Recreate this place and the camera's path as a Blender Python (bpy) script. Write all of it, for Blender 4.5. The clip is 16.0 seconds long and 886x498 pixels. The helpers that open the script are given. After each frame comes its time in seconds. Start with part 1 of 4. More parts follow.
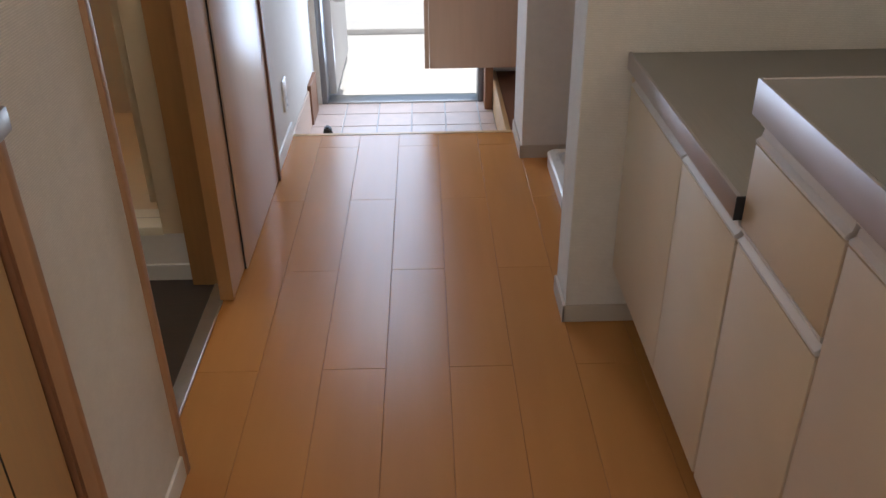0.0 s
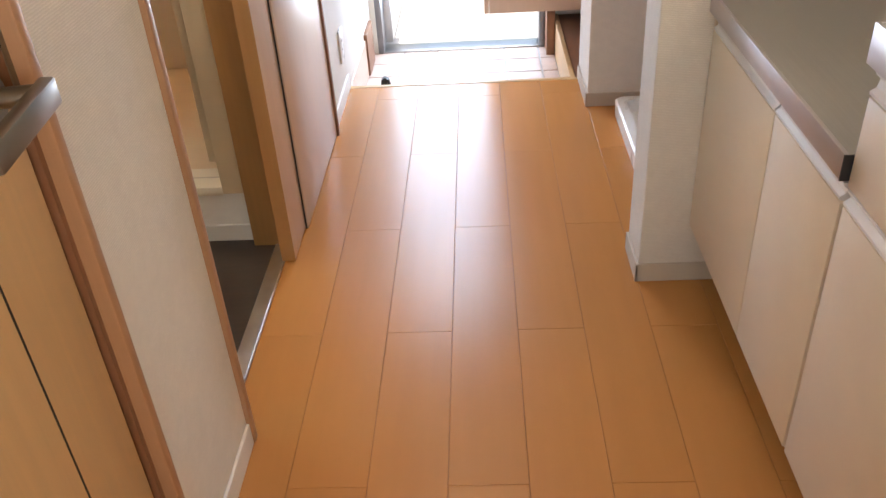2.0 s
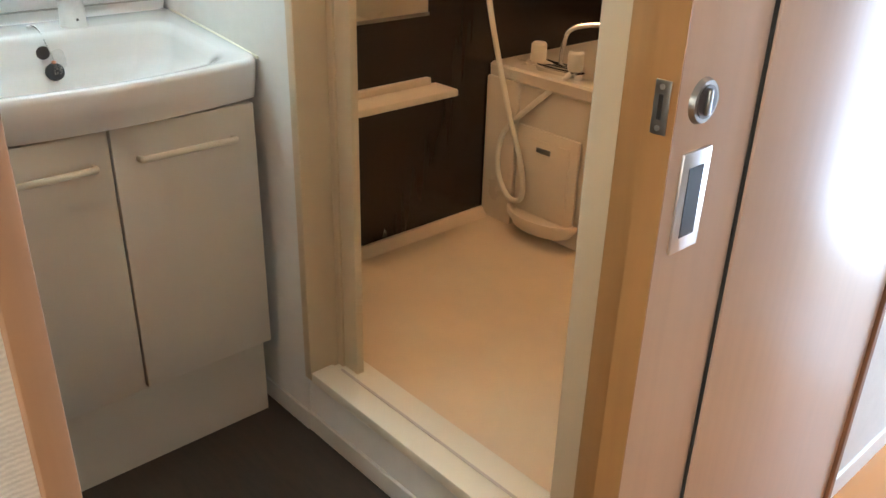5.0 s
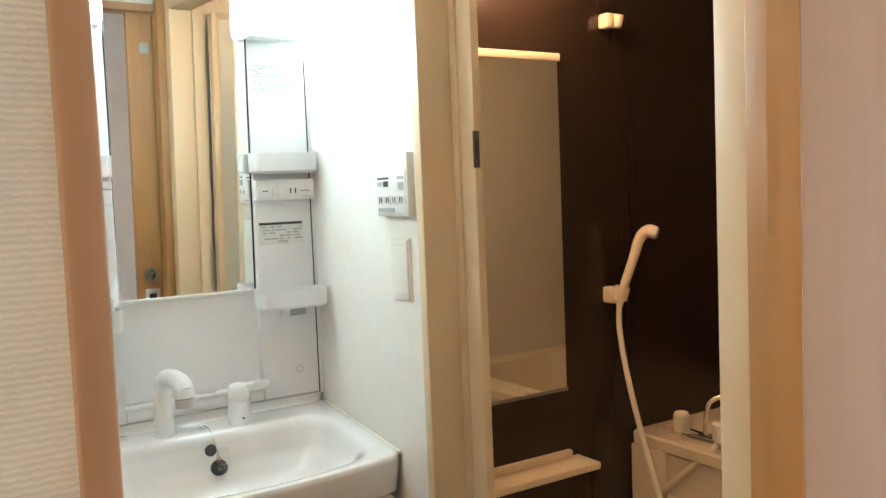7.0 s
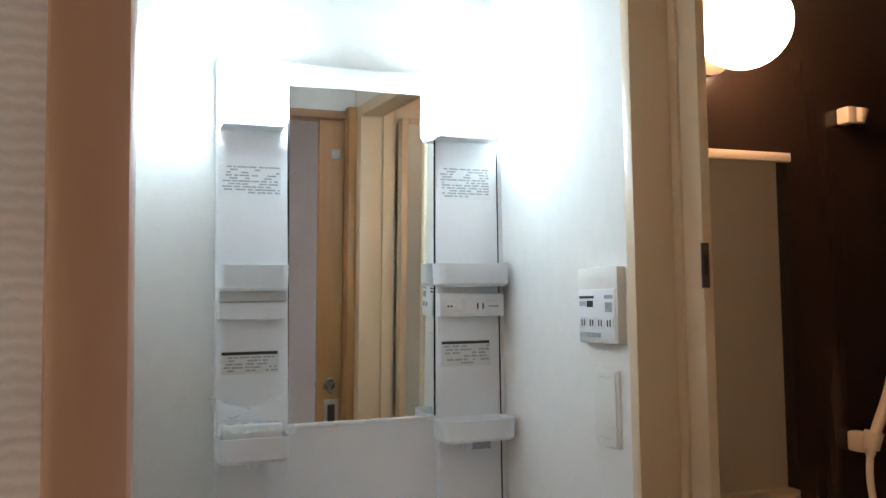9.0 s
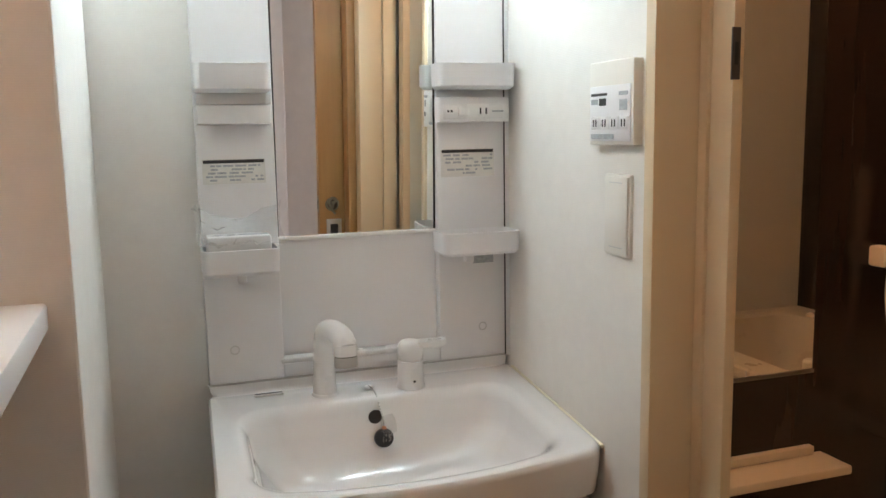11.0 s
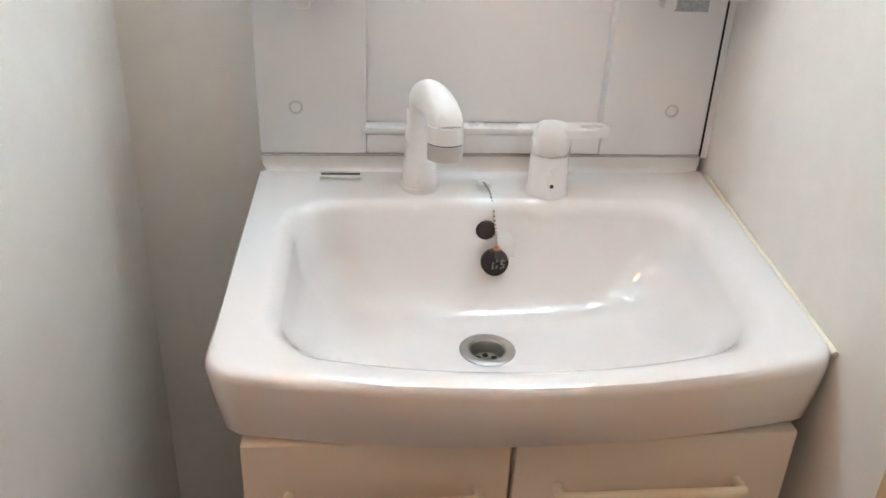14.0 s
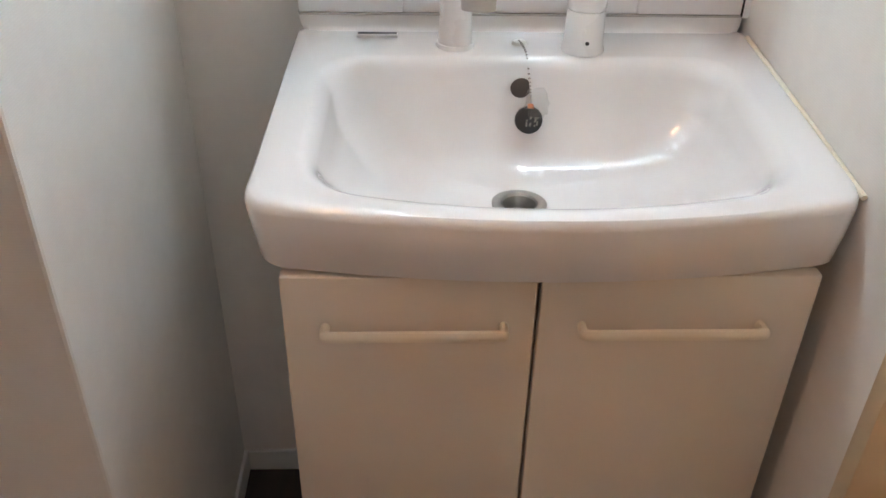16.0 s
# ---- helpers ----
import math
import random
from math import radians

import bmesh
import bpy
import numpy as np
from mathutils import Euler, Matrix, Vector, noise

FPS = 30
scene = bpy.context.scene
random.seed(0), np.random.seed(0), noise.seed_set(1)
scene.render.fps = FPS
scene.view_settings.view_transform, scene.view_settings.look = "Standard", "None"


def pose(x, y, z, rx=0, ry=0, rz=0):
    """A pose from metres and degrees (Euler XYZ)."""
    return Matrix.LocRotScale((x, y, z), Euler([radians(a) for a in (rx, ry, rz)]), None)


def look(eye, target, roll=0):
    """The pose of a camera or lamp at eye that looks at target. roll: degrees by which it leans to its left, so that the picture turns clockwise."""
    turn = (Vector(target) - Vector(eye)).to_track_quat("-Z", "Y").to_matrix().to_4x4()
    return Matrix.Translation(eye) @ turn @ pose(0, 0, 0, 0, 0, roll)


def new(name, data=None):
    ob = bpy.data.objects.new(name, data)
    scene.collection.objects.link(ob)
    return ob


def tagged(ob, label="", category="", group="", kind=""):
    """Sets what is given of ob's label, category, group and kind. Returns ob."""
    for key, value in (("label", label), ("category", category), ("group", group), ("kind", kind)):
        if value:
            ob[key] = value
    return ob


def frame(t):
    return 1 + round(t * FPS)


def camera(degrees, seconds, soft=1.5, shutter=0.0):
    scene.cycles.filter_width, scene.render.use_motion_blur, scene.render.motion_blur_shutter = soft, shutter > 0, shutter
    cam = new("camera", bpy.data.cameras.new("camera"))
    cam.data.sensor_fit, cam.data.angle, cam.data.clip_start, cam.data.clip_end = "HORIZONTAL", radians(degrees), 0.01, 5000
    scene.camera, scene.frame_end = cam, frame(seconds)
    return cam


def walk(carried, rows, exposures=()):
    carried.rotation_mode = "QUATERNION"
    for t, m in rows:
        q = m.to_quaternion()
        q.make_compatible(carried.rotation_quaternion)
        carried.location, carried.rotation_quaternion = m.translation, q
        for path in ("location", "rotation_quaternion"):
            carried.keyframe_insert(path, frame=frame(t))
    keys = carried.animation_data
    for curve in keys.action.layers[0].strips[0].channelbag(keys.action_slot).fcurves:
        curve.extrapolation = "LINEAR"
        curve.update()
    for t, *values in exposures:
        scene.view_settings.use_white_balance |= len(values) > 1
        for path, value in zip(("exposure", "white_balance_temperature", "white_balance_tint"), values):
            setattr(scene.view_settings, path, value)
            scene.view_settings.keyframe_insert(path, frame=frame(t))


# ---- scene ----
cam = camera(55.9, 16.0)
PATH = [
    (0, (1.987, -2.019, 1.234), (2.018, -0.283, 0.242), -0.7),
    (0.5, (1.976, -2.028, 1.211), (2.03, -0.399, 0.053), -1.9),
    (1, (1.97, -2.01, 1.207), (2.048, -0.403, 0.02), -2.3),
    (1.5, (1.964, -1.981, 1.211), (2.035, -0.358, 0.045), -2.1),
    (2, (1.963, -1.936, 1.222), (1.857, -0.268, 0.124), -3.8),
    (2.5, (1.946, -1.77, 1.219), (1.682, -0.063, 0.211), -3.6),
    (3, (1.927, -1.532, 1.241), (1.547, 0.205, 0.326), -0.5),
    (3.5, (1.933, -1.299, 1.232), (1.222, 0.341, 0.334), 1.7),
    (3.7, (1.95, -1.189, 1.228), (1.061, 0.355, 0.321), 1.6),
    (5.8, (1.876, -0.825, 1.283), (0.403, 0.294, 0.523), -0.6),
    (6, (1.884, -0.825, 1.304), (0.351, 0.284, 0.655), -0.9),
    (6.5, (1.908, -0.831, 1.351), (0.285, 0.266, 0.947), -1.5),
    (7, (1.941, -0.826, 1.387), (0.251, 0.235, 1.251), -2.3),
    (7.5, (1.946, -0.817, 1.393), (0.193, 0.143, 1.471), -2.2),
    (8, (1.879, -0.782, 1.406), (0.045, 0.001, 1.568), -1.5),
    (8.2, (1.836, -0.77, 1.416), (-0.022, -0.048, 1.588), -1.3),
    (10.3, (1.606, -0.684, 1.406), (-0.29, -0.049, 1.393), -1.1),
    (10.5, (1.599, -0.672, 1.403), (-0.298, -0.044, 1.303), -1.0),
    (11, (1.598, -0.677, 1.368), (-0.275, -0.035, 1.088), -1.0),
    (11.5, (1.596, -0.675, 1.343), (-0.244, -0.021, 0.912), -0.6),
    (12, (1.579, -0.67, 1.331), (-0.232, -0.008, 0.8), 0.9),
    (12.5, (1.493, -0.646, 1.308), (-0.297, 0.003, 0.695), 2.9),
    (13, (1.393, -0.597, 1.29), (-0.398, -0.038, 0.597), 3.9),
    (13.5, (1.239, -0.508, 1.302), (-0.568, -0.152, 0.522), 3.7),
    (14, (1.083, -0.476, 1.307), (-0.682, -0.278, 0.389), 2.6),
    (14.5, (0.949, -0.454, 1.302), (-0.744, -0.263, 0.253), 2.1),
    (15, (0.917, -0.451, 1.293), (-0.747, -0.233, 0.205), 2.1),
    (15.5, (0.989, -0.458, 1.292), (-0.673, -0.256, 0.197), 1.9),
    (16, (1.143, -0.459, 1.252), (-0.531, -0.379, 0.16), 1.3),
]

# exposure and white balance follow the phone's automatic adjustment
EXPOSURES = [(0, -0.25, 6350, 9), (0.5, 0.5, 7050, 8), (1.6, 0.87, 7000, 9), (2.4, 0.87, 6200, 10), (3.1, 0.1, 5450, 5), (3.7, -0.25, 5150, 8), (5.6, 1.75, 6300, 1), (6.2, 1.75, 6350, 1), (7.0, 1.15, 6500, 5), (7.8, 0.2, 6000, 10), (8.4, 0.15, 6050, 12), (10.5, 0.0, 6550, 16), (11.2, 0.83, 6900, 16), (12.2, 1.36, 7200, 17), (13.4, 1.5, 6850, 17), (14.2, 1.1, 6450, 18), (15.4, 1.06, 6350, 18), (16, 1.06, 6400, 18)]
walk(cam, [(t, look(eye, target, roll)) for t, eye, target, roll in PATH], EXPOSURES)

# ---- world, sun and large lights ----
SUN_ELEVATION, SUN_AZIMUTH = 66, 12          # sun stands beyond the entrance, slightly to the right
world = bpy.data.worlds.new("world")
scene.world = world
world.use_nodes = True
wn = world.node_tree
sky = wn.nodes.new("ShaderNodeTexSky")
sky.sky_type, sky.sun_disc = "NISHITA", False
sky.sun_elevation, sky.sun_rotation = radians(SUN_ELEVATION), radians(SUN_AZIMUTH)
wn.links.new(sky.outputs[0], wn.nodes["Background"].inputs[0])
wn.nodes["Background"].inputs[1].default_value = 0.15

sun = new("sun", bpy.data.lights.new("sun", "SUN"))
sun.data.energy, sun.data.angle, sun.data.color = 5.0, radians(0.5), (1.0, 0.95, 0.87)
se, sa = radians(SUN_ELEVATION), radians(SUN_AZIMUTH)
sun.matrix_world = look((math.cos(se) * math.sin(sa) * 20, math.cos(se) * math.cos(sa) * 20, math.sin(se) * 20), (0, 0, 0))


def area(name, at, target, w, h, energy, color):
    ob = new(name, bpy.data.lights.new(name, "AREA"))
    ob.data.shape, ob.data.size, ob.data.size_y, ob.data.energy, ob.data.color = "RECTANGLE", w, h, energy, color
    ob.matrix_world = look(at, target)
    return ob


area("daylight_entrance", (1.88, 1.93, 0.90), (1.88, 0, 0.72), 0.72, 1.8, 34, (0.60, 0.75, 1.0))
area("daylight_room_window", (2.0, -4.46, 1.35), (2.0, 0, 1.0), 1.4, 1.8, 16, (1.0, 0.90, 0.76))

# ---- materials ----


def mat(name, color, rough=0.5, metal=0.0, vary=0.06, scale=4.0, stretch=(1, 1, 1), bump=0.0, bump_scale=60.0,
        bump_stretch=None, coat=0.0, random_tint=0.0, spec=0.5, stain=0.0, emit=0.0, trans=0.0, distance=0.002, ribs=0.0, slub=0.03, gloss=0.12):
    m = bpy.data.materials.new(name)
    m.use_nodes = True
    nt = m.node_tree
    b = nt.nodes["Principled BSDF"]
    N = nt.nodes.new
    b.inputs["Roughness"].default_value = rough
    b.inputs["Metallic"].default_value = metal
    b.inputs["Coat Weight"].default_value = coat
    b.inputs["Coat Roughness"].default_value = 0.03
    b.inputs["Specular IOR Level"].default_value = spec
    b.inputs["Transmission Weight"].default_value = trans
    tc = N("ShaderNodeTexCoord")
    mp = N("ShaderNodeMapping")
    mp.inputs["Scale"].default_value = stretch
    nt.links.new(tc.outputs["Object"], mp.inputs[0])
    if random_tint:
        # every piece shows another stretch of the grain
        oi = N("ShaderNodeObjectInfo")
        cx = N("ShaderNodeVectorMath")
        cx.operation = "SCALE"
        cx.inputs[0].default_value = (17.0, 43.0, 5.0)
        nt.links.new(oi.outputs["Random"], cx.inputs["Scale"])
        nt.links.new(cx.outputs[0], mp.inputs["Location"])
    n1 = N("ShaderNodeTexNoise")
    n1.inputs["Scale"].default_value, n1.inputs["Detail"].default_value = scale, 6
    nt.links.new(mp.outputs[0], n1.inputs["Vector"])
    ramp = N("ShaderNodeMapRange")
    ramp.inputs["From Min"].default_value, ramp.inputs["From Max"].default_value = 0.3, 0.7
    ramp.inputs["To Min"].default_value, ramp.inputs["To Max"].default_value = 1 - vary, 1 + vary
    nt.links.new(n1.outputs["Fac"], ramp.inputs["Value"])
    last = ramp.outputs[0]
    if stain:
        n2 = N("ShaderNodeTexNoise")
        n2.inputs["Scale"].default_value, n2.inputs["Detail"].default_value = 1.7, 3
        nt.links.new(tc.outputs["Object"], n2.inputs["Vector"])
        r2 = N("ShaderNodeMapRange")
        r2.inputs["From Min"].default_value, r2.inputs["From Max"].default_value = 0.35, 0.65
        r2.inputs["To Min"].default_value, r2.inputs["To Max"].default_value = 1 - stain, 1 + stain * 0.4
        nt.links.new(n2.outputs["Fac"], r2.inputs["Value"])
        mu = N("ShaderNodeMath")
        mu.operation = "MULTIPLY"
        nt.links.new(last, mu.inputs[0])
        nt.links.new(r2.outputs[0], mu.inputs[1])
        last = mu.outputs[0]
    if random_tint:
        oi = N("ShaderNodeObjectInfo")
        r3 = N("ShaderNodeMapRange")
        r3.inputs["To Min"].default_value, r3.inputs["To Max"].default_value = 1 - random_tint, 1 + random_tint
        nt.links.new(oi.outputs["Random"], r3.inputs["Value"])
        mu = N("ShaderNodeMath")
        mu.operation = "MULTIPLY"
        nt.links.new(last, mu.inputs[0])
        nt.links.new(r3.outputs[0], mu.inputs[1])
        last = mu.outputs[0]
    mx = N("ShaderNodeVectorMath")
    mx.operation = "SCALE"
    mx.inputs[0].default_value = color
    nt.links.new(last, mx.inputs["Scale"])
    nt.links.new(mx.outputs[0], b.inputs["Base Color"])
    # gloss breaks up a little
    rr = N("ShaderNodeMapRange")
    rr.inputs["From Min"].default_value, rr.inputs["From Max"].default_value = 0.3, 0.7
    rr.inputs["To Min"].default_value, rr.inputs["To Max"].default_value = rough * (1 - gloss), min(1, rough * (1 + gloss))
    nt.links.new(n1.outputs["Fac"], rr.inputs["Value"])
    nt.links.new(rr.outputs[0], b.inputs["Roughness"])
    if bump:
        mp2 = N("ShaderNodeMapping")
        mp2.inputs["Scale"].default_value = bump_stretch or (1, 1, 1)
        nt.links.new(tc.outputs["Object"], mp2.inputs[0])
        nb = N("ShaderNodeTexNoise")
        nb.inputs["Scale"].default_value, nb.inputs["Detail"].default_value = bump_scale, 4
        nt.links.new(mp2.outputs[0], nb.inputs["Vector"])
        height = nb.outputs["Fac"]
        if ribs:
            # fine horizontal ribs of woven paper, broken up by the noise
            wv = N("ShaderNodeTexWave")
            wv.wave_type, wv.bands_direction = "BANDS", "Z"
            wv.inputs["Scale"].default_value, wv.inputs["Distortion"].default_value = ribs, 2.6
            wv.inputs["Detail"].default_value, wv.inputs["Detail Scale"].default_value = 3.0, 3.0
            nt.links.new(tc.outputs["Object"], wv.inputs["Vector"])
            ad = N("ShaderNodeMath")
            ad.operation = "MULTIPLY"
            nt.links.new(wv.outputs["Fac"], ad.inputs[0])
            nt.links.new(nb.outputs["Fac"], ad.inputs[1])
            height = ad.outputs[0]
            th = N("ShaderNodeMapRange")
            th.inputs["To Min"].default_value, th.inputs["To Max"].default_value = 1 - slub, 1 + slub * 0.6
            th.inputs["From Max"].default_value = 0.6
            nt.links.new(height, th.inputs["Value"])
            m3 = N("ShaderNodeMath")
            m3.operation = "MULTIPLY"
            nt.links.new(last, m3.inputs[0])
            nt.links.new(th.outputs[0], m3.inputs[1])
            nt.links.new(m3.outputs[0], mx.inputs["Scale"])
        bp = N("ShaderNodeBump")
        bp.inputs["Strength"].default_value, bp.inputs["Distance"].default_value = bump, distance
        nt.links.new(height, bp.inputs["Height"])
        nt.links.new(bp.outputs[0], b.inputs["Normal"])
    if emit:
        b.inputs["Emission Color"].default_value = (*color, 1)
        b.inputs["Emission Strength"].default_value = emit
    return m


WALLPAPER = mat("woven_white_wallpaper", (0.72, 0.69, 0.645), 0.85, vary=0.03, scale=30, bump=0.5, bump_scale=150, bump_stretch=(0.8, 0.8, 2.2), stain=0.03, spec=0.25, distance=0.0012, ribs=84, slub=0.10)
WALLPAPER_WASH = mat("ribbed_white_wallpaper", (0.82, 0.80, 0.755), 0.85, vary=0.02, scale=30, bump=0.16, bump_scale=190, bump_stretch=(0.8, 0.8, 2.2), stain=0.03, spec=0.25, distance=0.0008, ribs=110, slub=0.02)
FLAT_WHITE = mat("flat_white_wall", (0.78, 0.77, 0.73), 0.75, vary=0.02, scale=20, bump=0.15, bump_scale=300, stain=0.03, spec=0.3)
CEILING = mat("ceiling_paper", (0.83, 0.82, 0.79), 0.9, vary=0.02, bump=0.3, bump_scale=250)
FLOOR_WOOD = mat("maple_floor_board", (0.49, 0.218, 0.064), 0.26, vary=0.03, scale=3, stretch=(9, 0.7, 9), random_tint=0.035, stain=0.03, gloss=0.012, spec=0.30)
JOINT = mat("brown_floor_joint", (0.30, 0.145, 0.06), 0.7)
WOOD_DOOR = mat("pale_maple_door_laminate", (0.60, 0.43, 0.32), 0.36, vary=0.03, scale=4, stretch=(14, 14, 0.9), stain=0.02, gloss=0.02, spec=0.85)
WOOD_TRIM = mat("maple_trim", (0.37, 0.205, 0.11), 0.42, vary=0.08, scale=4, stretch=(14, 14, 0.9), bump=0.03, bump_scale=8, bump_stretch=(20, 20, 1))
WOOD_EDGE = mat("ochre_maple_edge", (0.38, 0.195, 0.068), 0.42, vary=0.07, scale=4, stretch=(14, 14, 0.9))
WOOD_DARK = mat("brown_skirting_wood", (0.22, 0.10, 0.05), 0.5, vary=0.12, scale=6, stretch=(10, 10, 1))
WOOD_LIGHT = mat("light_maple_door", (0.58, 0.38, 0.19), 0.40, vary=0.07, scale=4, stretch=(14, 14, 0.9), bump=0.03, bump_scale=8, bump_stretch=(20, 20, 1))
WHITE_TRIM = mat("white_vinyl_baseboard", (0.74, 0.72, 0.68), 0.45, vary=0.02)
GREY_TRIM = mat("greige_baseboard", (0.52, 0.46, 0.39), 0.5, vary=0.03)
VINYL_DARK = mat("dark_brown_cushion_floor", (0.050, 0.036, 0.028), 0.55, vary=0.25, scale=12, stretch=(1, 6, 1), bump=0.2, bump_scale=120)
SILVER = mat("satin_aluminium", (0.72, 0.72, 0.72), 0.32, metal=1.0, vary=0.04, scale=30)
CHROME = mat("chrome", (0.85, 0.85, 0.85), 0.08, metal=1.0, vary=0.02)
STEEL = mat("brushed_stainless", (0.44, 0.43, 0.41), 0.36, metal=1.0, vary=0.05, scale=6, stretch=(60, 1, 60))
NICKEL = mat("satin_nickel", (0.30, 0.285, 0.26), 0.34, metal=1.0, vary=0.05)
# same stainless as the tops, lightened to paint in the fold's highlight
STEEL_LIT_EDGE = mat("lit_stainless_edge", (0.52, 0.49, 0.50), 0.38, metal=0.8, vary=0.04, scale=8)
CABINET = mat("cream_cabinet_laminate", (0.70, 0.60, 0.48), 0.42, vary=0.03, scale=10, bump=0.10, bump_scale=180, stain=0.02)
RAIL = mat("white_handle_rail", (0.74, 0.72, 0.72), 0.35, vary=0.02)
# near-black for seams and slots, also shade painted into recesses and plinths
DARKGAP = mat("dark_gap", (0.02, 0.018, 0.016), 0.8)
CERAMIC = mat("white_glazed_basin", (0.82, 0.81, 0.80), 0.10, vary=0.012, scale=2, coat=1.0)
PLASTIC = mat("white_plastic", (0.80, 0.80, 0.79), 0.28, vary=0.015, scale=6)
PLASTIC_M = mat("matt_white_panel", (0.80, 0.80, 0.80), 0.40, vary=0.02, scale=5)
PLASTIC_G = mat("pale_grey_plastic", (0.62, 0.62, 0.61), 0.4, vary=0.02)
GREY_PLASTIC = mat("mid_grey_plastic", (0.46, 0.445, 0.42), 0.4, vary=0.02)
TRAY = mat("frosted_tray_plastic", (0.82, 0.83, 0.84), 0.35, vary=0.02, trans=0.08)
VANITY_DOOR = mat("white_vanity_laminate", (0.71, 0.65, 0.56), 0.33, vary=0.02, scale=6, bump=0.05, bump_scale=150)
RUBBER = mat("black_rubber", (0.018, 0.018, 0.02), 0.5, vary=0.1)
BLACK = mat("black_print", (0.03, 0.03, 0.03), 0.6)
GREYPRINT = mat("grey_print", (0.38, 0.41, 0.43), 0.6, vary=0.2, scale=200)
PAPER = mat("sticker_paper", (0.70, 0.69, 0.65), 0.5, vary=0.05, scale=60)
ORANGE = mat("orange_band", (0.65, 0.20, 0.06), 0.5)
CREAM_BATH = mat("cream_bath_plastic", (0.70, 0.60, 0.46), 0.30, vary=0.03, scale=5)
BATH_FLOOR = mat("cream_bath_floor", (0.70, 0.55, 0.37), 0.45, vary=0.04, scale=8, bump=0.15, bump_scale=90, stain=0.05)
BATH_WALL = mat("cream_bath_panel", (0.72, 0.66, 0.56), 0.32, vary=0.02, scale=3)
BATH_DARK = mat("dark_brown_bath_panel", (0.026, 0.016, 0.012), 0.24, vary=0.025, scale=5, stretch=(10, 10, 0.8), gloss=0.02)
DRAIN_BROWN = mat("brown_drain_plastic", (0.40, 0.29, 0.18), 0.45, vary=0.05)
FRAME_BATH = mat("ivory_bath_door_frame", (0.65, 0.515, 0.34), 0.38, vary=0.03)
PANEL_BATH = mat("pale_green_door_panel", (0.60, 0.62, 0.54), 0.35, vary=0.03, trans=0.2)
OFFWHITE = mat("offwhite_plastic", (0.78, 0.755, 0.69), 0.38, vary=0.02)
IVORY = mat("ivory_plastic", (0.76, 0.70, 0.57), 0.4, vary=0.02)
TILE = mat("terracotta_beige_tile", (0.56, 0.43, 0.36), 0.42, vary=0.08, scale=18, bump=0.15, bump_scale=60, random_tint=0.06)
GROUT = mat("grey_grout", (0.50, 0.48, 0.47), 0.9, vary=0.1)
CONCRETE = mat("pale_concrete", (0.62, 0.61, 0.60), 0.85, vary=0.04, scale=6, bump=0.3, bump_scale=50, stain=0.04)
METAL_DOOR = mat("painted_steel_door", (0.62, 0.62, 0.63), 0.4, vary=0.03)
FRAME_GREY = mat("grey_metal_frame", (0.22, 0.22, 0.23), 0.4, metal=0.6, vary=0.05)
SEAL = mat("yellowed_sealant", (0.74, 0.70, 0.56), 0.5)
WARM_LED = mat("warm_downlight_lens", (1.0, 0.60, 0.34), 0.4, emit=85.0)
NICHE_LED = mat("dim_warm_downlight_lens", (1.0, 0.50, 0.22), 0.4, emit=48.0)
KITCHEN_LED = mat("kitchen_lamp_diffuser", (1.0, 0.74, 0.50), 0.4, emit=26.0)
DARK_METAL = mat("dark_overflow_metal", (0.07, 0.055, 0.05), 0.4, metal=0.5)
LED = mat("led_lamp_cover", (0.73, 0.92, 1.0), 0.5, emit=35.0)
GLOBE = mat("warm_globe_glass", (1.0, 0.60, 0.33), 0.4, emit=22.0)

MIRROR = bpy.data.materials.new("mirror_glass")
MIRROR.use_nodes = True
mb = MIRROR.node_tree.nodes["Principled BSDF"]
mb.inputs["Base Color"].default_value = (0.86, 0.89, 0.87, 1)
mb.inputs["Metallic"].default_value, mb.inputs["Roughness"].default_value = 1.0, 0.015

FILM = bpy.data.materials.new("clear_plastic_film")
FILM.use_nodes = True
fb = FILM.node_tree.nodes["Principled BSDF"]
fb.inputs["Base Color"].default_value = (0.95, 0.96, 0.97, 1)
fb.inputs["Roughness"].default_value, fb.inputs["Alpha"].default_value = 0.08, 0.12

FILM_PACK = FILM.copy()
FILM_PACK.name = "crinkled_packing_film"
FILM_PACK.node_tree.nodes["Principled BSDF"].inputs["Alpha"].default_value = 0.22

# ---- building helpers ----
ORIGIN = {}


def thing(name, at, label="", category="", group="", kind=""):
    ob = tagged(new(name), label, category, group, kind)
    ob.location, ob.empty_display_size = at, 0.05
    ORIGIN[ob.name] = Vector(at)
    return ob


def mesh_of(bm, material, smooth=True):
    me = bpy.data.meshes.new("mesh")
    bmesh.ops.recalc_face_normals(bm, faces=bm.faces)
    if smooth:
        for f in bm.faces:
            f.smooth = True
    bm.to_mesh(me)
    bm.free()
    me.materials.append(material)
    if smooth:
        me.set_sharp_from_angle(angle=radians(35))
    return me


def part(name, bm, material, parent, label="", smooth=True):
    """Links a bmesh given in world coordinates as one mesh under a thing or part."""
    org = ORIGIN[parent.name]
    bmesh.ops.translate(bm, verts=bm.verts, vec=-org)
    ob = tagged(new(name, mesh_of(bm, material, smooth)), label)
    ob.parent = parent
    ORIGIN[ob.name] = org
    return ob


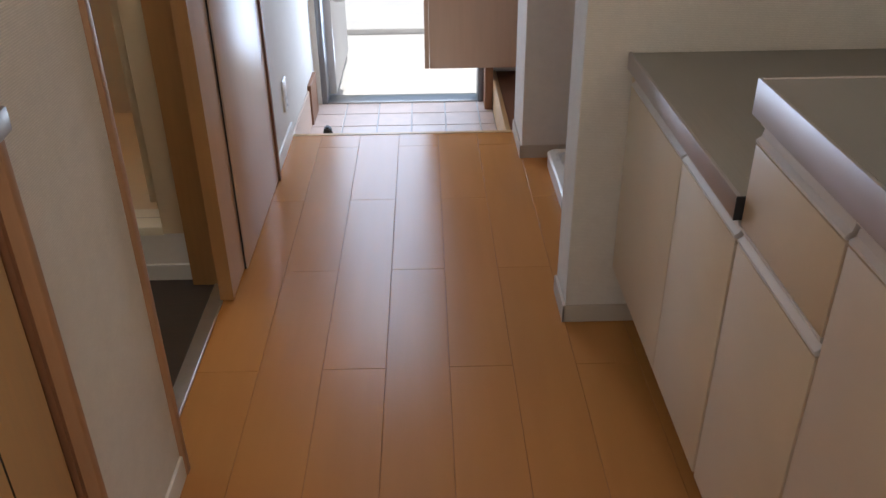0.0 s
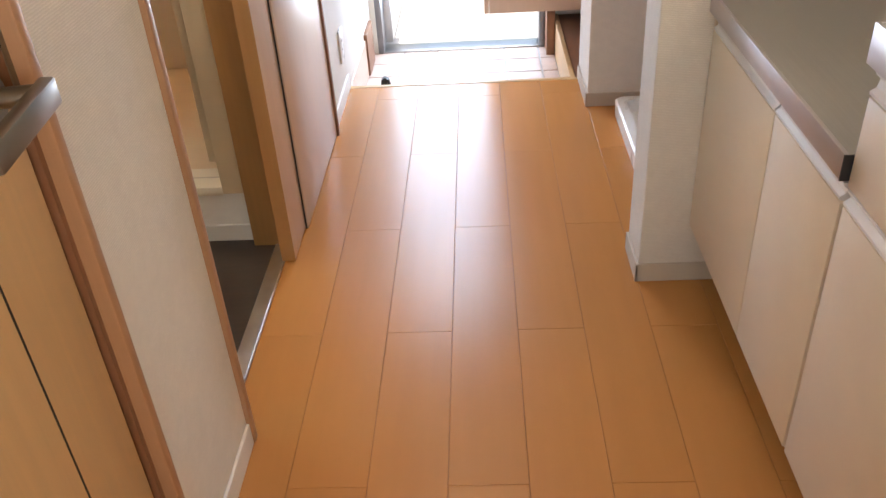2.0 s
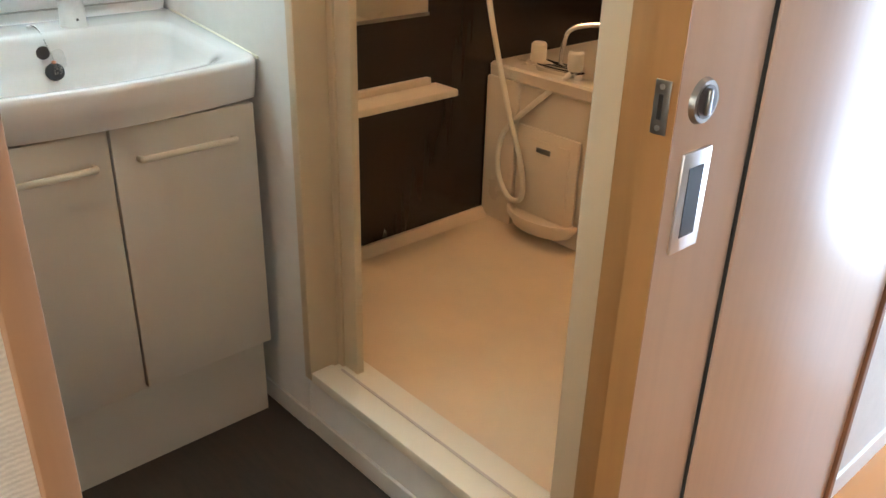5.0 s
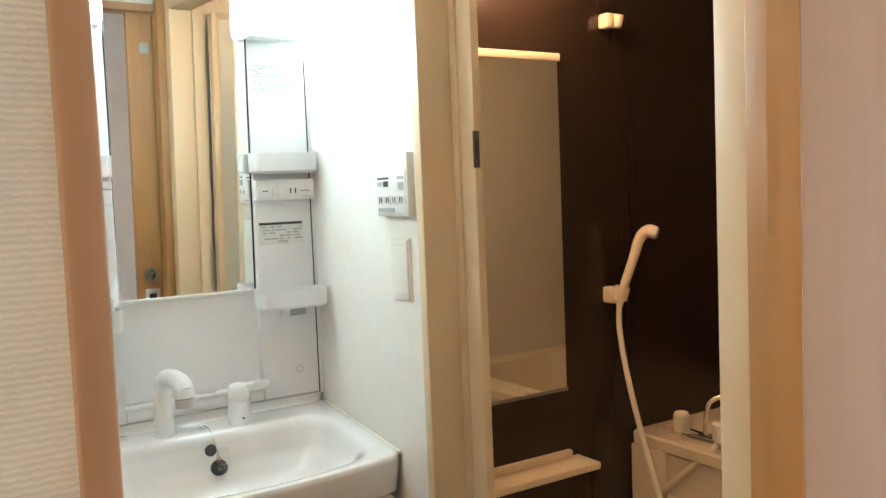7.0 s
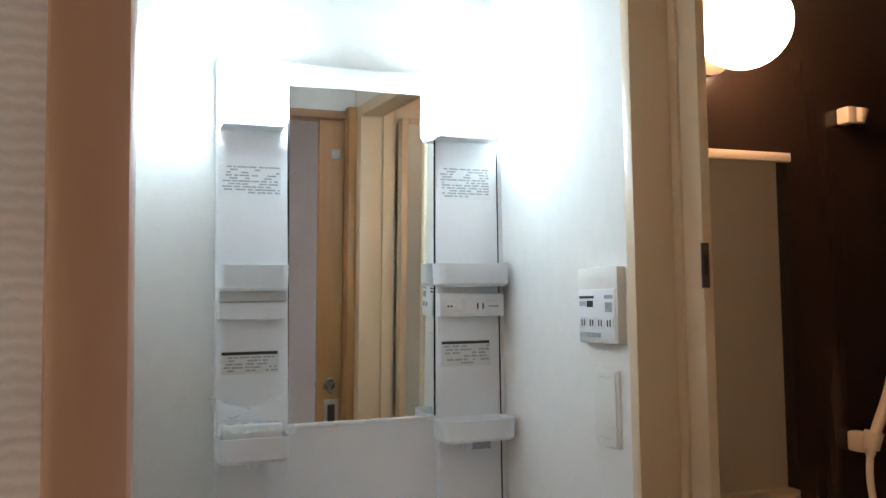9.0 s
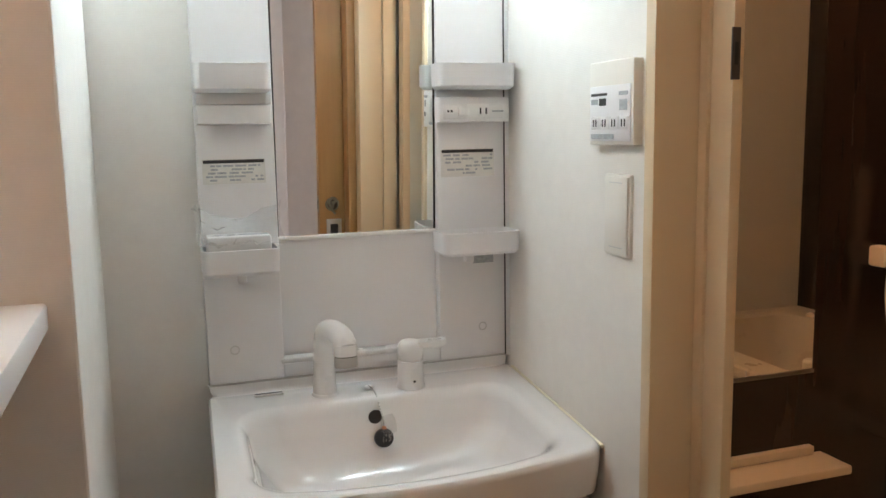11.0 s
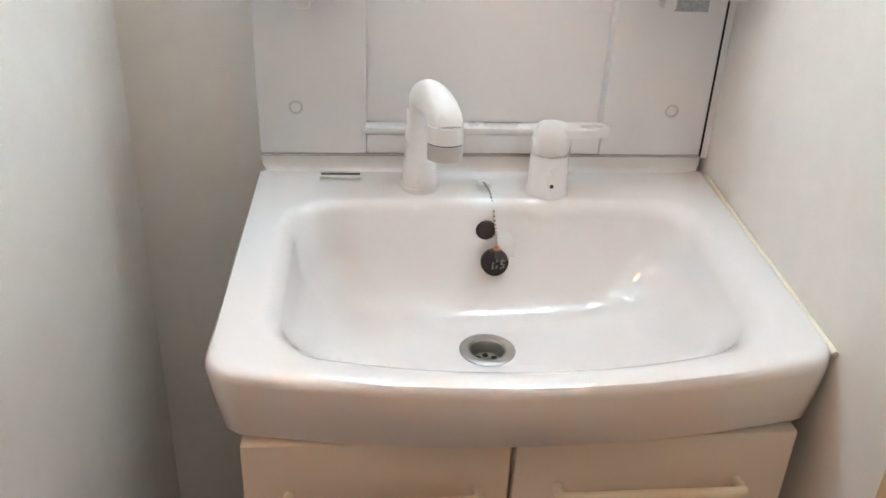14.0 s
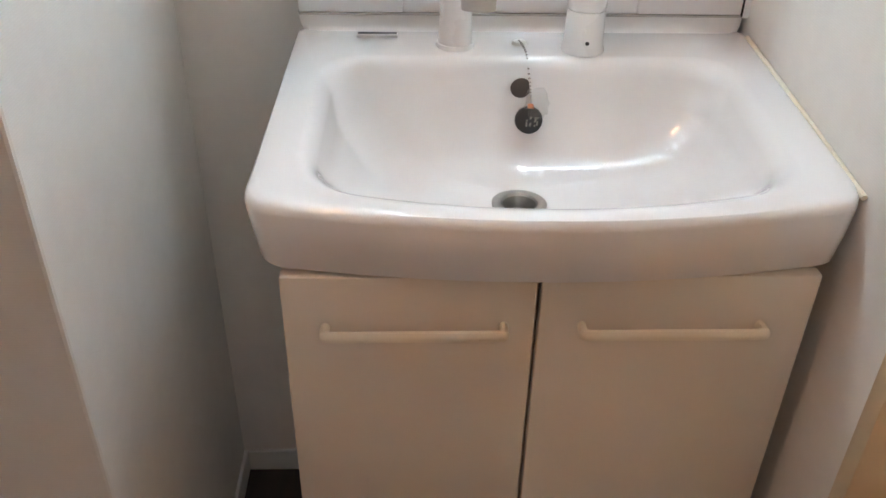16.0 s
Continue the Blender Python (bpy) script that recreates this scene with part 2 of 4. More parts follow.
def solid(name, bm, material, label="", category="", kind="", group="", smooth=True):
    """A thing of one mesh, its origin at the middle of its base."""
    xs = [v.co for v in bm.verts]
    at = Vector(((min(v.x for v in xs) + max(v.x for v in xs)) / 2, (min(v.y for v in xs) + max(v.y for v in xs)) / 2, min(v.z for v in xs)))
    bmesh.ops.translate(bm, verts=bm.verts, vec=-at)
    ob = tagged(new(name, mesh_of(bm, material, smooth)), label, category, group, kind)
    ob.location = at
    ORIGIN[ob.name] = at
    return ob


def box(x0, x1, y0, y1, z0, z1, bevel=0.0, bm=None, seg=2):
    out = bm or bmesh.new()
    b = bmesh.new() if bevel else out
    r = bmesh.ops.create_cube(b, size=1)
    for v in r["verts"]:
        v.co = Vector(((x0 + x1) / 2 + v.co.x * (x1 - x0), (y0 + y1) / 2 + v.co.y * (y1 - y0), (z0 + z1) / 2 + v.co.z * (z1 - z0)))
    if bevel:
        bmesh.ops.bevel(b, geom=b.edges[:], offset=min(bevel, 0.49 * min(x1 - x0, y1 - y0, z1 - z0)), segments=seg, profile=0.5, affect="EDGES")
        me = bpy.data.meshes.new("tmp")
        b.to_mesh(me)
        b.free()
        out.from_mesh(me)
        bpy.data.meshes.remove(me)
    return out


def cyl(a, b, r0, r1=None, n=24, bm=None):
    """A capped cylinder or cone from point a to point b."""
    out = bm or bmesh.new()
    a, b = Vector(a), Vector(b)
    q = (b - a).to_track_quat("Z", "Y").to_matrix().to_4x4()
    bmesh.ops.create_cone(out, cap_ends=True, segments=n, radius1=r0, radius2=r0 if r1 is None else r1, depth=(b - a).length, matrix=Matrix.Translation((a + b) / 2) @ q)
    return out


def ball(c, r, sx=1, sy=1, sz=1, n=24, bm=None):
    out = bm or bmesh.new()
    bmesh.ops.create_uvsphere(out, u_segments=n, v_segments=n // 2, radius=r, matrix=Matrix.Translation(c) @ Matrix.Diagonal((sx, sy, sz, 1)))
    return out


def smooth_path(pts, n=8):
    """Catmull-Rom points through pts."""
    p = [Vector(q) for q in pts]
    p = [p[0] * 2 - p[1]] + p + [p[-1] * 2 - p[-2]]
    out = []
    for i in range(1, len(p) - 2):
        for k in range(n):
            t = k / n
            out.append(0.5 * ((2 * p[i]) + (p[i + 1] - p[i - 1]) * t + (2 * p[i - 1] - 5 * p[i] + 4 * p[i + 1] - p[i + 2]) * t * t + (3 * p[i] - p[i - 1] - 3 * p[i + 1] + p[i + 2]) * t ** 3))
    out.append(p[-2])
    return out


def tube(pts, radius, n=12, bm=None, steps=8, flat=1.0):
    """A round tube along a smooth path; radius may be a list, one for each given point."""
    out = bm or bmesh.new()
    path = smooth_path(pts, steps)
    rad = [radius] * len(pts) if not isinstance(radius, (list, tuple)) else radius
    rings, up = [], None
    for i, c in enumerate(path):
        d = (path[min(i + 1, len(path) - 1)] - path[max(i - 1, 0)]).normalized()
        if up is None:
            up = Vector((0, 1, 0)) if abs(d.y) < 0.9 else Vector((1, 0, 0))
        side = d.cross(up).normalized()
        up = side.cross(d).normalized()
        f = i / steps
        k = min(int(f), len(rad) - 2)
        r = rad[k] + (rad[k + 1] - rad[k]) * (f - k)
        rings.append([out.verts.new(c + (side * math.cos(a) * flat + up * math.sin(a)) * r) for a in [2 * math.pi * j / n for j in range(n)]])
    for a, b in zip(rings, rings[1:]):
        for j in range(n):
            out.faces.new((a[j], a[(j + 1) % n], b[(j + 1) % n], b[j]))
    out.faces.new(rings[0])
    out.faces.new(rings[-1])
    return out


def rounded_loop(x0, x1, y0, y1, r, z, n=14, bulge=0.0, slope=None):
    """Points round a rounded rectangle in plan; bulge bows its +x side; slope(x) is added to z."""
    out = []
    for cx, cy, a0 in ((x1 - r, y1 - r, 0), (x0 + r, y1 - r, 90), (x0 + r, y0 + r, 180), (x1 - r, y0 + r, 270)):
        for k in range(n):
            a = radians(a0 + 90 * k / (n - 1))
            out.append([cx + r * math.cos(a), cy + r * math.sin(a)])
    # straight runs get points too, so that the bow is smooth
    dense = []
    for i, p in enumerate(out):
        q = out[(i + 1) % len(out)]
        dense.append(p)
        if (i + 1) % n == 0:
            for k in range(1, 12):
                dense.append([p[0] + (q[0] - p[0]) * k / 12, p[1] + (q[1] - p[1]) * k / 12])
    xc, yc, hy = (x0 + x1) / 2, (y0 + y1) / 2, (y1 - y0) / 2
    pts = []
    for x, y in dense:
        x2 = x + bulge * max(0, (x - xc) / (x1 - xc)) * (1 - ((y - yc) / hy) ** 2)
        pts.append(Vector((x2, y, z + (slope(x2) if slope else 0))))
    return pts


def loft(loops, cap0=True, cap1=True, bm=None):
    out = bm or bmesh.new()
    rings = [[out.verts.new(p) for p in l] for l in loops]
    n = len(rings[0])
    for a, b in zip(rings, rings[1:]):
        for j in range(n):
            out.faces.new((a[j], a[(j + 1) % n], b[(j + 1) % n], b[j]))
    if cap0:
        out.faces.new(rings[0])
    if cap1:
        out.faces.new(rings[-1])
    return out


def structure(name, bm, material, label, category="", smooth=False):
    return solid(name, bm, material, label, category, kind="structure", smooth=smooth)


# ---- the setting: walls, ceilings, floors ----
HALL_L, HALL_R, CEIL = 1.478, 2.329, 2.40

bm = box(1.385, HALL_L, -4.5, -1.80, -0.01, CEIL)
box(1.385, HALL_L, -1.80, -1.092, 2.02, CEIL, bm=bm)
box(1.385, HALL_L, -1.092, -0.747, -0.01, CEIL, bm=bm)
box(1.385, HALL_L, -0.747, 0.660, 2.02, CEIL, bm=bm)
structure("wall_hall_left", bm, WALLPAPER, "white woven-texture wallpaper hallway wall with door openings", "wall")
structure("wall_pocket", box(1.385, 1.405, -0.02, 0.660, -0.01, 2.02), FLAT_WHITE, "plain white wall behind the sliding door", "wall")
structure("wall_entrance_left", box(1.335, 1.452, 0.660, 1.88, -0.2, CEIL), WALLPAPER, "white wallpaper wall running to the entrance", "wall")

bm = box(-0.1, 0.0, -1.45, 0.0, -0.01, CEIL)
structure("wall_washroom_back", bm, WALLPAPER_WASH, "white ribbed wallpaper wall behind the washstand", "wall")
structure("wall_partition", box(0.0, 0.53, -1.35, -0.776, -0.01, CEIL, 0.004), WALLPAPER_WASH, "white wallpaper boxed-in wall block beside the washstand", "wall")
structure("wall_niche_side", box(-0.1, 1.385, -1.45, -1.35, -0.01, CEIL), WALLPAPER_WASH, "beige shaded wallpaper wall closing the niche", "wall")
bm = box(-0.1, 0.548, 0.0, 0.07, -0.01, CEIL)
box(0.548, 1.325, 0.0, 0.07, 2.02, CEIL, bm=bm)
box(0.548, 1.325, 0.004, 0.07, -0.01, 0.150, bm=bm)
box(1.325, 1.385, 0.0, 0.07, -0.01, CEIL, bm=bm)
structure("wall_washroom_side", bm, WALLPAPER_WASH, "white wallpaper wall with the bathroom doorway", "wall")

structure("wall_kitchen", box(3.05, 3.15, -4.5, -0.246, -0.01, CEIL), FLAT_WHITE, "white wall behind the kitchen counter", "wall")
structure("wall_pier", box(HALL_R, 3.15, -0.246, -0.10, -0.01, CEIL, 0.003), WALLPAPER, "white wallpaper pier between kitchen and laundry alcove", "wall")
structure("wall_alcove", box(3.05, 3.15, -0.10, 0.807, -0.01, CEIL), WALLPAPER, "white wallpaper wall at the back of the laundry alcove", "wall")
structure("wall_pier_entrance", box(HALL_R, 3.15, 0.807, 1.085, -0.2, CEIL, 0.003), WALLPAPER, "white wallpaper pier beside the entrance step", "wall")
structure("wall_entrance_right", box(2.72, 2.82, 1.085, 1.88, -0.2, CEIL), WALLPAPER, "white wallpaper wall beside the shoe cabinet", "wall")
bm = box(1.30, 1.478, 1.88, 1.98, -0.2, CEIL)
box(2.262, 3.15, 1.88, 1.98, -0.2, CEIL, bm=bm)
box(1.478, 2.262, 1.88, 1.98, 1.86, CEIL, bm=bm)
structure("wall_entrance", bm, FLAT_WHITE, "white entrance wall around the open front door", "wall")
bm = box(1.385, 1.45, -4.6, -4.5, -0.01, CEIL)
box(1.45, 2.95, -4.6, -4.5, -0.01, 0.35, bm=bm)
box(1.45, 2.95, -4.6, -4.5, 2.25, CEIL, bm=bm)
box(2.95, 3.15, -4.6, -4.5, -0.01, CEIL, bm=bm)
structure("wall_room", bm, FLAT_WHITE, "plain white room wall with a window opening", "wall")

bm = box(1.385, 3.15, -4.6, 1.98, CEIL, CEIL + 0.1)
structure("ceiling_hall", bm, CEILING, "plain white hallway ceiling", "ceiling")
structure("ceiling_washroom", box(-0.1, 1.385, -1.45, 0.07, CEIL, CEIL + 0.1), CEILING, "plain white washroom ceiling", "ceiling")

# bathroom shell
structure("wall_bath_accent", box(0.03, 0.10, 0.07, 1.80, 0.0, 2.3), BATH_DARK, "glossy dark brown bathroom wall panel", "wall")
structure("wall_bath_far", box(0.10, 1.32, 1.78, 1.82, 0.0, 2.3), BATH_DARK, "dark brown bathroom wall panel above the bathtub", "wall")
structure("wall_bath_side", box(1.32, 1.335, 0.07, 1.82, 0.0, 2.3), BATH_WALL, "cream bathroom wall panel", "wall")
bm = box(0.10, 0.585, 0.071, 0.088, 0.0, 2.3)
box(0.585, 1.28, 0.071, 0.088, 2.03, 2.3, bm=bm)
box(1.28, 1.32, 0.071, 0.11, 0.0, 2.3, bm=bm)
structure("wall_bath_front", bm, BATH_WALL, "cream bathroom wall panel around the doorway", "wall")
structure("ceiling_bath", box(0.03, 1.335, 0.071, 1.82, 2.235, 2.30), BATH_WALL, "cream bathroom ceiling panel", "ceiling")
bm = loft([rounded_loop(0.10, 1.32, 0.105, 1.06, 0.02, 0.05), rounded_loop(0.10, 1.32, 0.105, 1.06, 0.02, 0.155), rounded_loop(0.112, 1.308, 0.117, 1.05, 0.02, 0.155), rounded_loop(0.135, 1.285, 0.14, 1.03, 0.03, 0.128)])
structure("floor_bath", bm, BATH_FLOOR, "warm cream moulded bathroom floor with coved edge", "floor", smooth=True)

# bathroom door frame, sill and trims
frame_bath = thing("door_bath", (0.91, 0.05, 0.15), "ivory bathroom door frame with a pale folded door", "door", kind="structure")
part("jamb", box(0.548, 0.572, -0.008, 0.072, 0.15, 2.03, 0.0015), FRAME_BATH, frame_bath)
part("jamb_stop", box(0.5605, 0.590, 0.066, 0.085, 0.15, 2.03, 0.001), FRAME_BATH, frame_bath)
part("inner_jamb", box(0.5890, 0.636, 0.0725, 0.090, 0.15, 2.03, 0.001), FRAME_BATH, frame_bath)
part("jamb", box(1.262, 1.325, -0.008, 0.072, 0.15, 2.03, 0.003), FRAME_BATH, frame_bath)
part("inner_jamb", box(1.25, 1.285, 0.0725, 0.118, 0.15, 2.03, 0.003), FRAME_BATH, frame_bath)
bm = box(0.572, 1.262, -0.008, 0.072, 1.99, 2.03, 0.003)
part("head", bm, FRAME_BATH, frame_bath)
sill = part("sill", box(0.572, 1.262, -0.008, 0.05, 0.145, 0.172, 0.004), IVORY, frame_bath, "ivory plastic threshold")
part("inner_sill", box(0.572, 1.262, 0.0505, 0.118, 0.14, 0.165, 0.003), IVORY, frame_bath)
part("weather_strip", box(0.60, 1.25, 0.052, 0.058, 0.165, 0.169), GREY_TRIM, sill)
strike = part("strike_plate", box(0.6335, 0.6365, 0.070, 0.084, 1.43, 1.50, 0.001), DARK_METAL, frame_bath, "small metal strike plate")
part("strike_hole", box(0.6364, 0.637, 0.074, 0.080, 1.45, 1.48), DARKGAP, strike)
for z in (0.45, 1.02, 1.35):
    part("screw", cyl((0.5905, 0.078, z), (0.5925, 0.0775, z), 0.003, n=10), NICKEL, frame_bath)


def folded_leaf(x0, x1):
    leaf = part("door_leaf", box(x0 + 0.004, x1 - 0.004, 0.15, 0.44, 0.20, 1.96), PANEL_BATH, frame_bath, "pale green translucent folding door leaf")
    for y0, y1 in ((0.125, 0.15), (0.44, 0.465)):
        part("stile", box(x0, x1, y0, y1, 0.18, 1.98, 0.003), FRAME_BATH, leaf)
    for z0, z1 in ((0.18, 0.20), (1.96, 1.98)):
        part("rail", box(x0, x1, 0.15, 0.44, z0, z1, 0.002), FRAME_BATH, leaf)


folded_leaf(1.195, 1.217)
folded_leaf(1.223, 1.245)
part("gasket", box(1.2175, 1.2225, 0.13, 0.46, 0.185, 1.975), RUBBER, frame_bath)

# washroom doorway: trims, threshold, pocket sliding door
trim_l = solid("trim_doorway_left", box(1.372, 1.488, -0.764, -0.744, 0.0, 2.03, 0.003), WOOD_TRIM, "slim maple trim on the washroom doorway edge", "trim", kind="structure")
trim_r = solid("trim_doorway_right", box(1.326, 1.404, -0.035, -0.003, 0.0, 2.03, 0.003), WOOD_EDGE, "maple jamb between sliding door and bathroom frame", "trim", kind="structure")
trim_t = solid("trim_doorway_top", box(1.372, 1.488, -0.744, -0.035, 1.99, 2.019, 0.003), WOOD_TRIM, "maple head trim over the washroom doorway", "trim", kind="structure")
structure("threshold", box(1.385, 1.424, -0.744, -0.02, -0.02, 0.004, 0.002), SILVER, "flat aluminium threshold strip at the washroom doorway", "threshold")

sliding = thing("sliding_door", (1.435, 0.2, 0.006), "pale maple sliding door, open and mostly in its pocket", "door")
leaf = part("leaf", box(1.424, 1.456, -0.122, 0.60, 0.006, 1.99, 0.002), WOOD_DOOR, sliding)
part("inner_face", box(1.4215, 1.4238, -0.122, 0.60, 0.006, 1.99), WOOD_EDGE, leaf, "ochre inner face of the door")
part("leaf_edge", box(1.421, 1.457, -0.1235, -0.1215, 0.006, 1.99), WOOD_EDGE, leaf, "maple edge band")
lockplate = part("lock_plate", box(1.430, 1.449, -0.1255, -0.1235, 0.975, 1.032, 0.003), NICKEL, sliding, "satin nickel edge lock plate")
part("lock_slot", box(1.4365, 1.4415, -0.1262, -0.1254, 0.991, 1.017), DARKGAP, lockplate)
for z in (0.982, 1.025):
    part("screw", cyl((1.439, -0.1265, z), (1.439, -0.1253, z), 0.003, n=10), SILVER, lockplate)
for sgn, xf in ((1, 1.456), (-1, 1.4215)):
    cylr = part("lock_ring", cyl((xf, -0.076, 1.006), (xf + sgn * 0.006, -0.076, 1.006), 0.025, 0.0225), NICKEL, sliding, "round satin lock rose")
    part("lock_core", cyl((xf + sgn * 0.0055, -0.076, 1.006), (xf + sgn * 0.007, -0.076, 1.006), 0.018), DARK_METAL, cylr, "dark recessed lock core")
    part("lock_turn", box(*sorted((xf + sgn * 0.005, xf + sgn * 0.011)), -0.080, -0.072, 0.992, 1.020, 0.002), NICKEL, cylr)
    xa, xb = sorted((xf, xf + sgn * 0.004))
    pull = part("flush_pull", box(xa, xb, -0.098, -0.044, 0.834, 0.952, 0.0015), SILVER, sliding, "rectangular flush pull with a dark recess")
    xa, xb = sorted((xf + sgn * 0.0038, xf + sgn * 0.0046))
    part("recess", box(xa, xb, -0.085, -0.057, 0.852, 0.934), RUBBER, pull)
part("thumb_hook", tube([(1.416, -0.076, 1.006), (1.406, -0.076, 1.009), (1.404, -0.065, 1.024), (1.404, -0.081, 1.031), (1.404, -0.090, 1.014), (1.404, -0.081, 0.989), (1.404, -0.069, 0.974)], 0.0045, n=10), NICKEL, sliding, "hook-shaped thumb turn")
part("sign_plate", box(1.4195, 1.4213, -0.080, -0.046, 1.845, 1.882, 0.001), GREY_PLASTIC, sliding, "small square grey sign plate")
cover = solid("pocket_cover_panel", box(1.459, 1.4645, 0.044, 0.639, 0.004, 2.015, 0.0015), WOOD_DOOR, "pale maple panel covering the sliding door pocket", "panel", kind="structure")
structure("pocket_gap", box(1.4565, 1.4605, 0.0405, 0.0442, 0.004, 2.015), DARKGAP, "dark shadow gap along the pocket cover", "gap")
structure("trim_pocket_end", box(1.405, 1.472, 0.641, 0.660, 0.0, 2.03, 0.002), WOOD_DARK, "dark brown vertical trim at the pocket end", "trim")

# baseboards
structure("baseboard_hall_left", box(HALL_L, 1.485, -1.090, -0.765, 0, 0.055, 0.002), WHITE_TRIM, "white baseboard on the hallway wall", "baseboard")
structure("baseboard_entrance_left", box(1.452, 1.460, 0.661, 1.07, 0, 0.055, 0.002), WHITE_TRIM, "white baseboard towards the entrance", "baseboard")
bm = box(HALL_R - 0.007, HALL_R, -0.253, -0.10, 0, 0.05, 0.002)
box(HALL_R - 0.007, 2.52, -0.253, -0.246, 0, 0.05, 0.002, bm=bm)
structure("baseboard_pier", bm, GREY_TRIM, "greige baseboard round the pier", "baseboard")
bm = box(HALL_R - 0.007, HALL_R, 0.800, 1.07, 0, 0.05, 0.002)
box(HALL_R - 0.007, 3.05, 0.800, 0.807, 0, 0.05, 0.002, bm=bm)
structure("baseboard_pier_entrance", bm, GREY_TRIM, "greige baseboard round the entrance pier", "baseboard")
bm = box(0.0, 0.548, -0.007, 0.0, 0, 0.05, 0.002)
box(0.548, 1.325, -0.004, 0.004, 0, 0.05, 0.002, bm=bm)
structure("baseboard_washroom", bm, WHITE_TRIM, "white baseboard under the bathroom sill", "baseboard")
bm = box(0.0, 0.53, -0.776, -0.769, 0, 0.05, 0.002)
box(0.0, 0.007, -0.769, -0.61, 0, 0.05, 0.002, bm=bm)
structure("baseboard_partition", bm, WHITE_TRIM, "white baseboard beside the washstand", "baseboard")

# floors
structure("floor_washroom", box(-0.1, 1.385, -1.45, 0.004, -0.1, 0.0), VINYL_DARK, "dark brown vinyl washroom floor", "floor")
hatch = solid("floor_hatch_frame", box(0.93, 1.078, -0.32, -0.172, -0.002, 0.003, 0.001), SILVER, "small aluminium-edged floor inspection hatch", "hatch")
part("hatch_lid", box(0.938, 1.070, -0.312, -0.180, 0.001, 0.0045), VINYL_DARK, hatch)
floor_hall = structure("floor_hall", box(1.385, 3.15, -4.6, 1.056, -0.2, -0.0022), JOINT, "glossy orange maple plank hallway floor", "floor")
structure("step_edge", box(1.452, HALL_R, 1.056, 1.078, -0.18, 0.002, 0.003), WOOD_LIGHT, "maple edge of the entrance step", "step")
floor_genkan = structure("floor_entrance", box(1.30, 2.72, 1.078, 1.99, -0.26, -0.170), GROUT, "beige tiled sunken entrance floor", "floor")


# recessed warm ceiling lamps
def downlight(x, y, glow, label):
    d = thing("ceiling_downlight", (x, y, CEIL - 0.012), label, "ceiling lamp")
    n = 32
    part("trim_ring", loft([[Vector((x + r * math.cos(a), y + r * math.sin(a), z)) for a in [2 * math.pi * k / n for k in range(n)]] for r, z in ((0.062, CEIL), (0.075, CEIL), (0.075, CEIL - 0.006), (0.066, CEIL - 0.010), (0.058, CEIL - 0.004))], False, False), PLASTIC, d)
    part("lens", cyl((x, y, CEIL - 0.005), (x, y, CEIL - 0.0005), 0.058, n=n), glow, d, "glowing warm lens")
    return d


downlight(1.90, 0.87, WARM_LED, "glowing warm recessed downlight in the hallway ceiling")
downlight(0.95, -1.08, NICHE_LED, "dim warm recessed downlight over the washroom niche")

# slim lamp on the wall over the sink, which throws the counter's shadow on the pier
kl = thing("kitchen_lamp", (3.0, -2.15, 1.70), "slim warm white lamp on the wall over the kitchen sink", "lamp")
part("housing", box(2.985, 3.05, -2.46, -1.84, 1.722, 1.775, 0.004), PLASTIC, kl)
part("diffuser", box(2.955, 3.048, -2.45, -1.85, 1.675, 1.7215, 0.012, seg=3), KITCHEN_LED, kl, "glowing frosted diffuser")
for y0, y1 in ((-2.465, -2.4605), (-1.8395, -1.835)):
    part("end_cap", box(2.952, 3.05, y0, y1, 1.672, 1.777, 0.002), PLASTIC, kl)

# ---- washstand ----
# cabinet below the basin
van = thing("vanity_cabinet", (0.23, -0.31, 0.0), "white two-door washstand cabinet with bar handles", "cabinet")
bm = box(0.002, 0.428, -0.590, -0.032, 0.205, 0.700)
box(0.412, 0.428, -0.575, -0.045, 0.700, 0.764, bm=bm)
box(0.002, 0.428, -0.590, -0.575, 0.700, 0.764, bm=bm)
box(0.002, 0.428, -0.045, -0.032, 0.700, 0.764, bm=bm)
part("body", bm, VANITY_DOOR, van)
part("plinth", box(0.02, 0.415, -0.588, -0.034, 0.0, 0.205), VANITY_DOOR, van, "plain white recessed plinth")


def vanity_door(y0, y1, h0, h1):
    d = part("door", box(0.430, 0.448, y0, y1, 0.207, 0.764, 0.003), VANITY_DOOR, van)
    b = tube([(0.446, h0, 0.700), (0.462, h0, 0.702), (0.468, h0 + 0.010, 0.703), (0.468, (h0 + h1) / 2, 0.703), (0.468, h1 - 0.010, 0.703), (0.462, h1, 0.702), (0.446, h1, 0.700)], 0.0048, n=10, flat=1.35)
    part("handle", b, IVORY, d, "ivory bar handle")


vanity_door(-0.592, -0.3265, -0.548, -0.360)
vanity_door(-0.3225, -0.030, -0.276, -0.084)

# basin: one moulded shell lofted from the apron over the rim into the bowl
rim_slope = lambda x: 0.886 - 0.037 * min(1.0, max(0.0, (x - 0.05) / 0.39)) - 0.85
basin = thing("wash_basin", (0.23, -0.31, 0.76), "glossy white moulded wash basin with a deep rectangular bowl", "basin")


def taper(loops):
    """Lets the basin widen towards its front."""
    for l in loops:
        for p in l:
            k = max(0, min(1, (p.x - 0.05) / 0.36))
            p.y -= k * 0.013 * max(0, -0.31 - p.y) / 0.3
    return loops


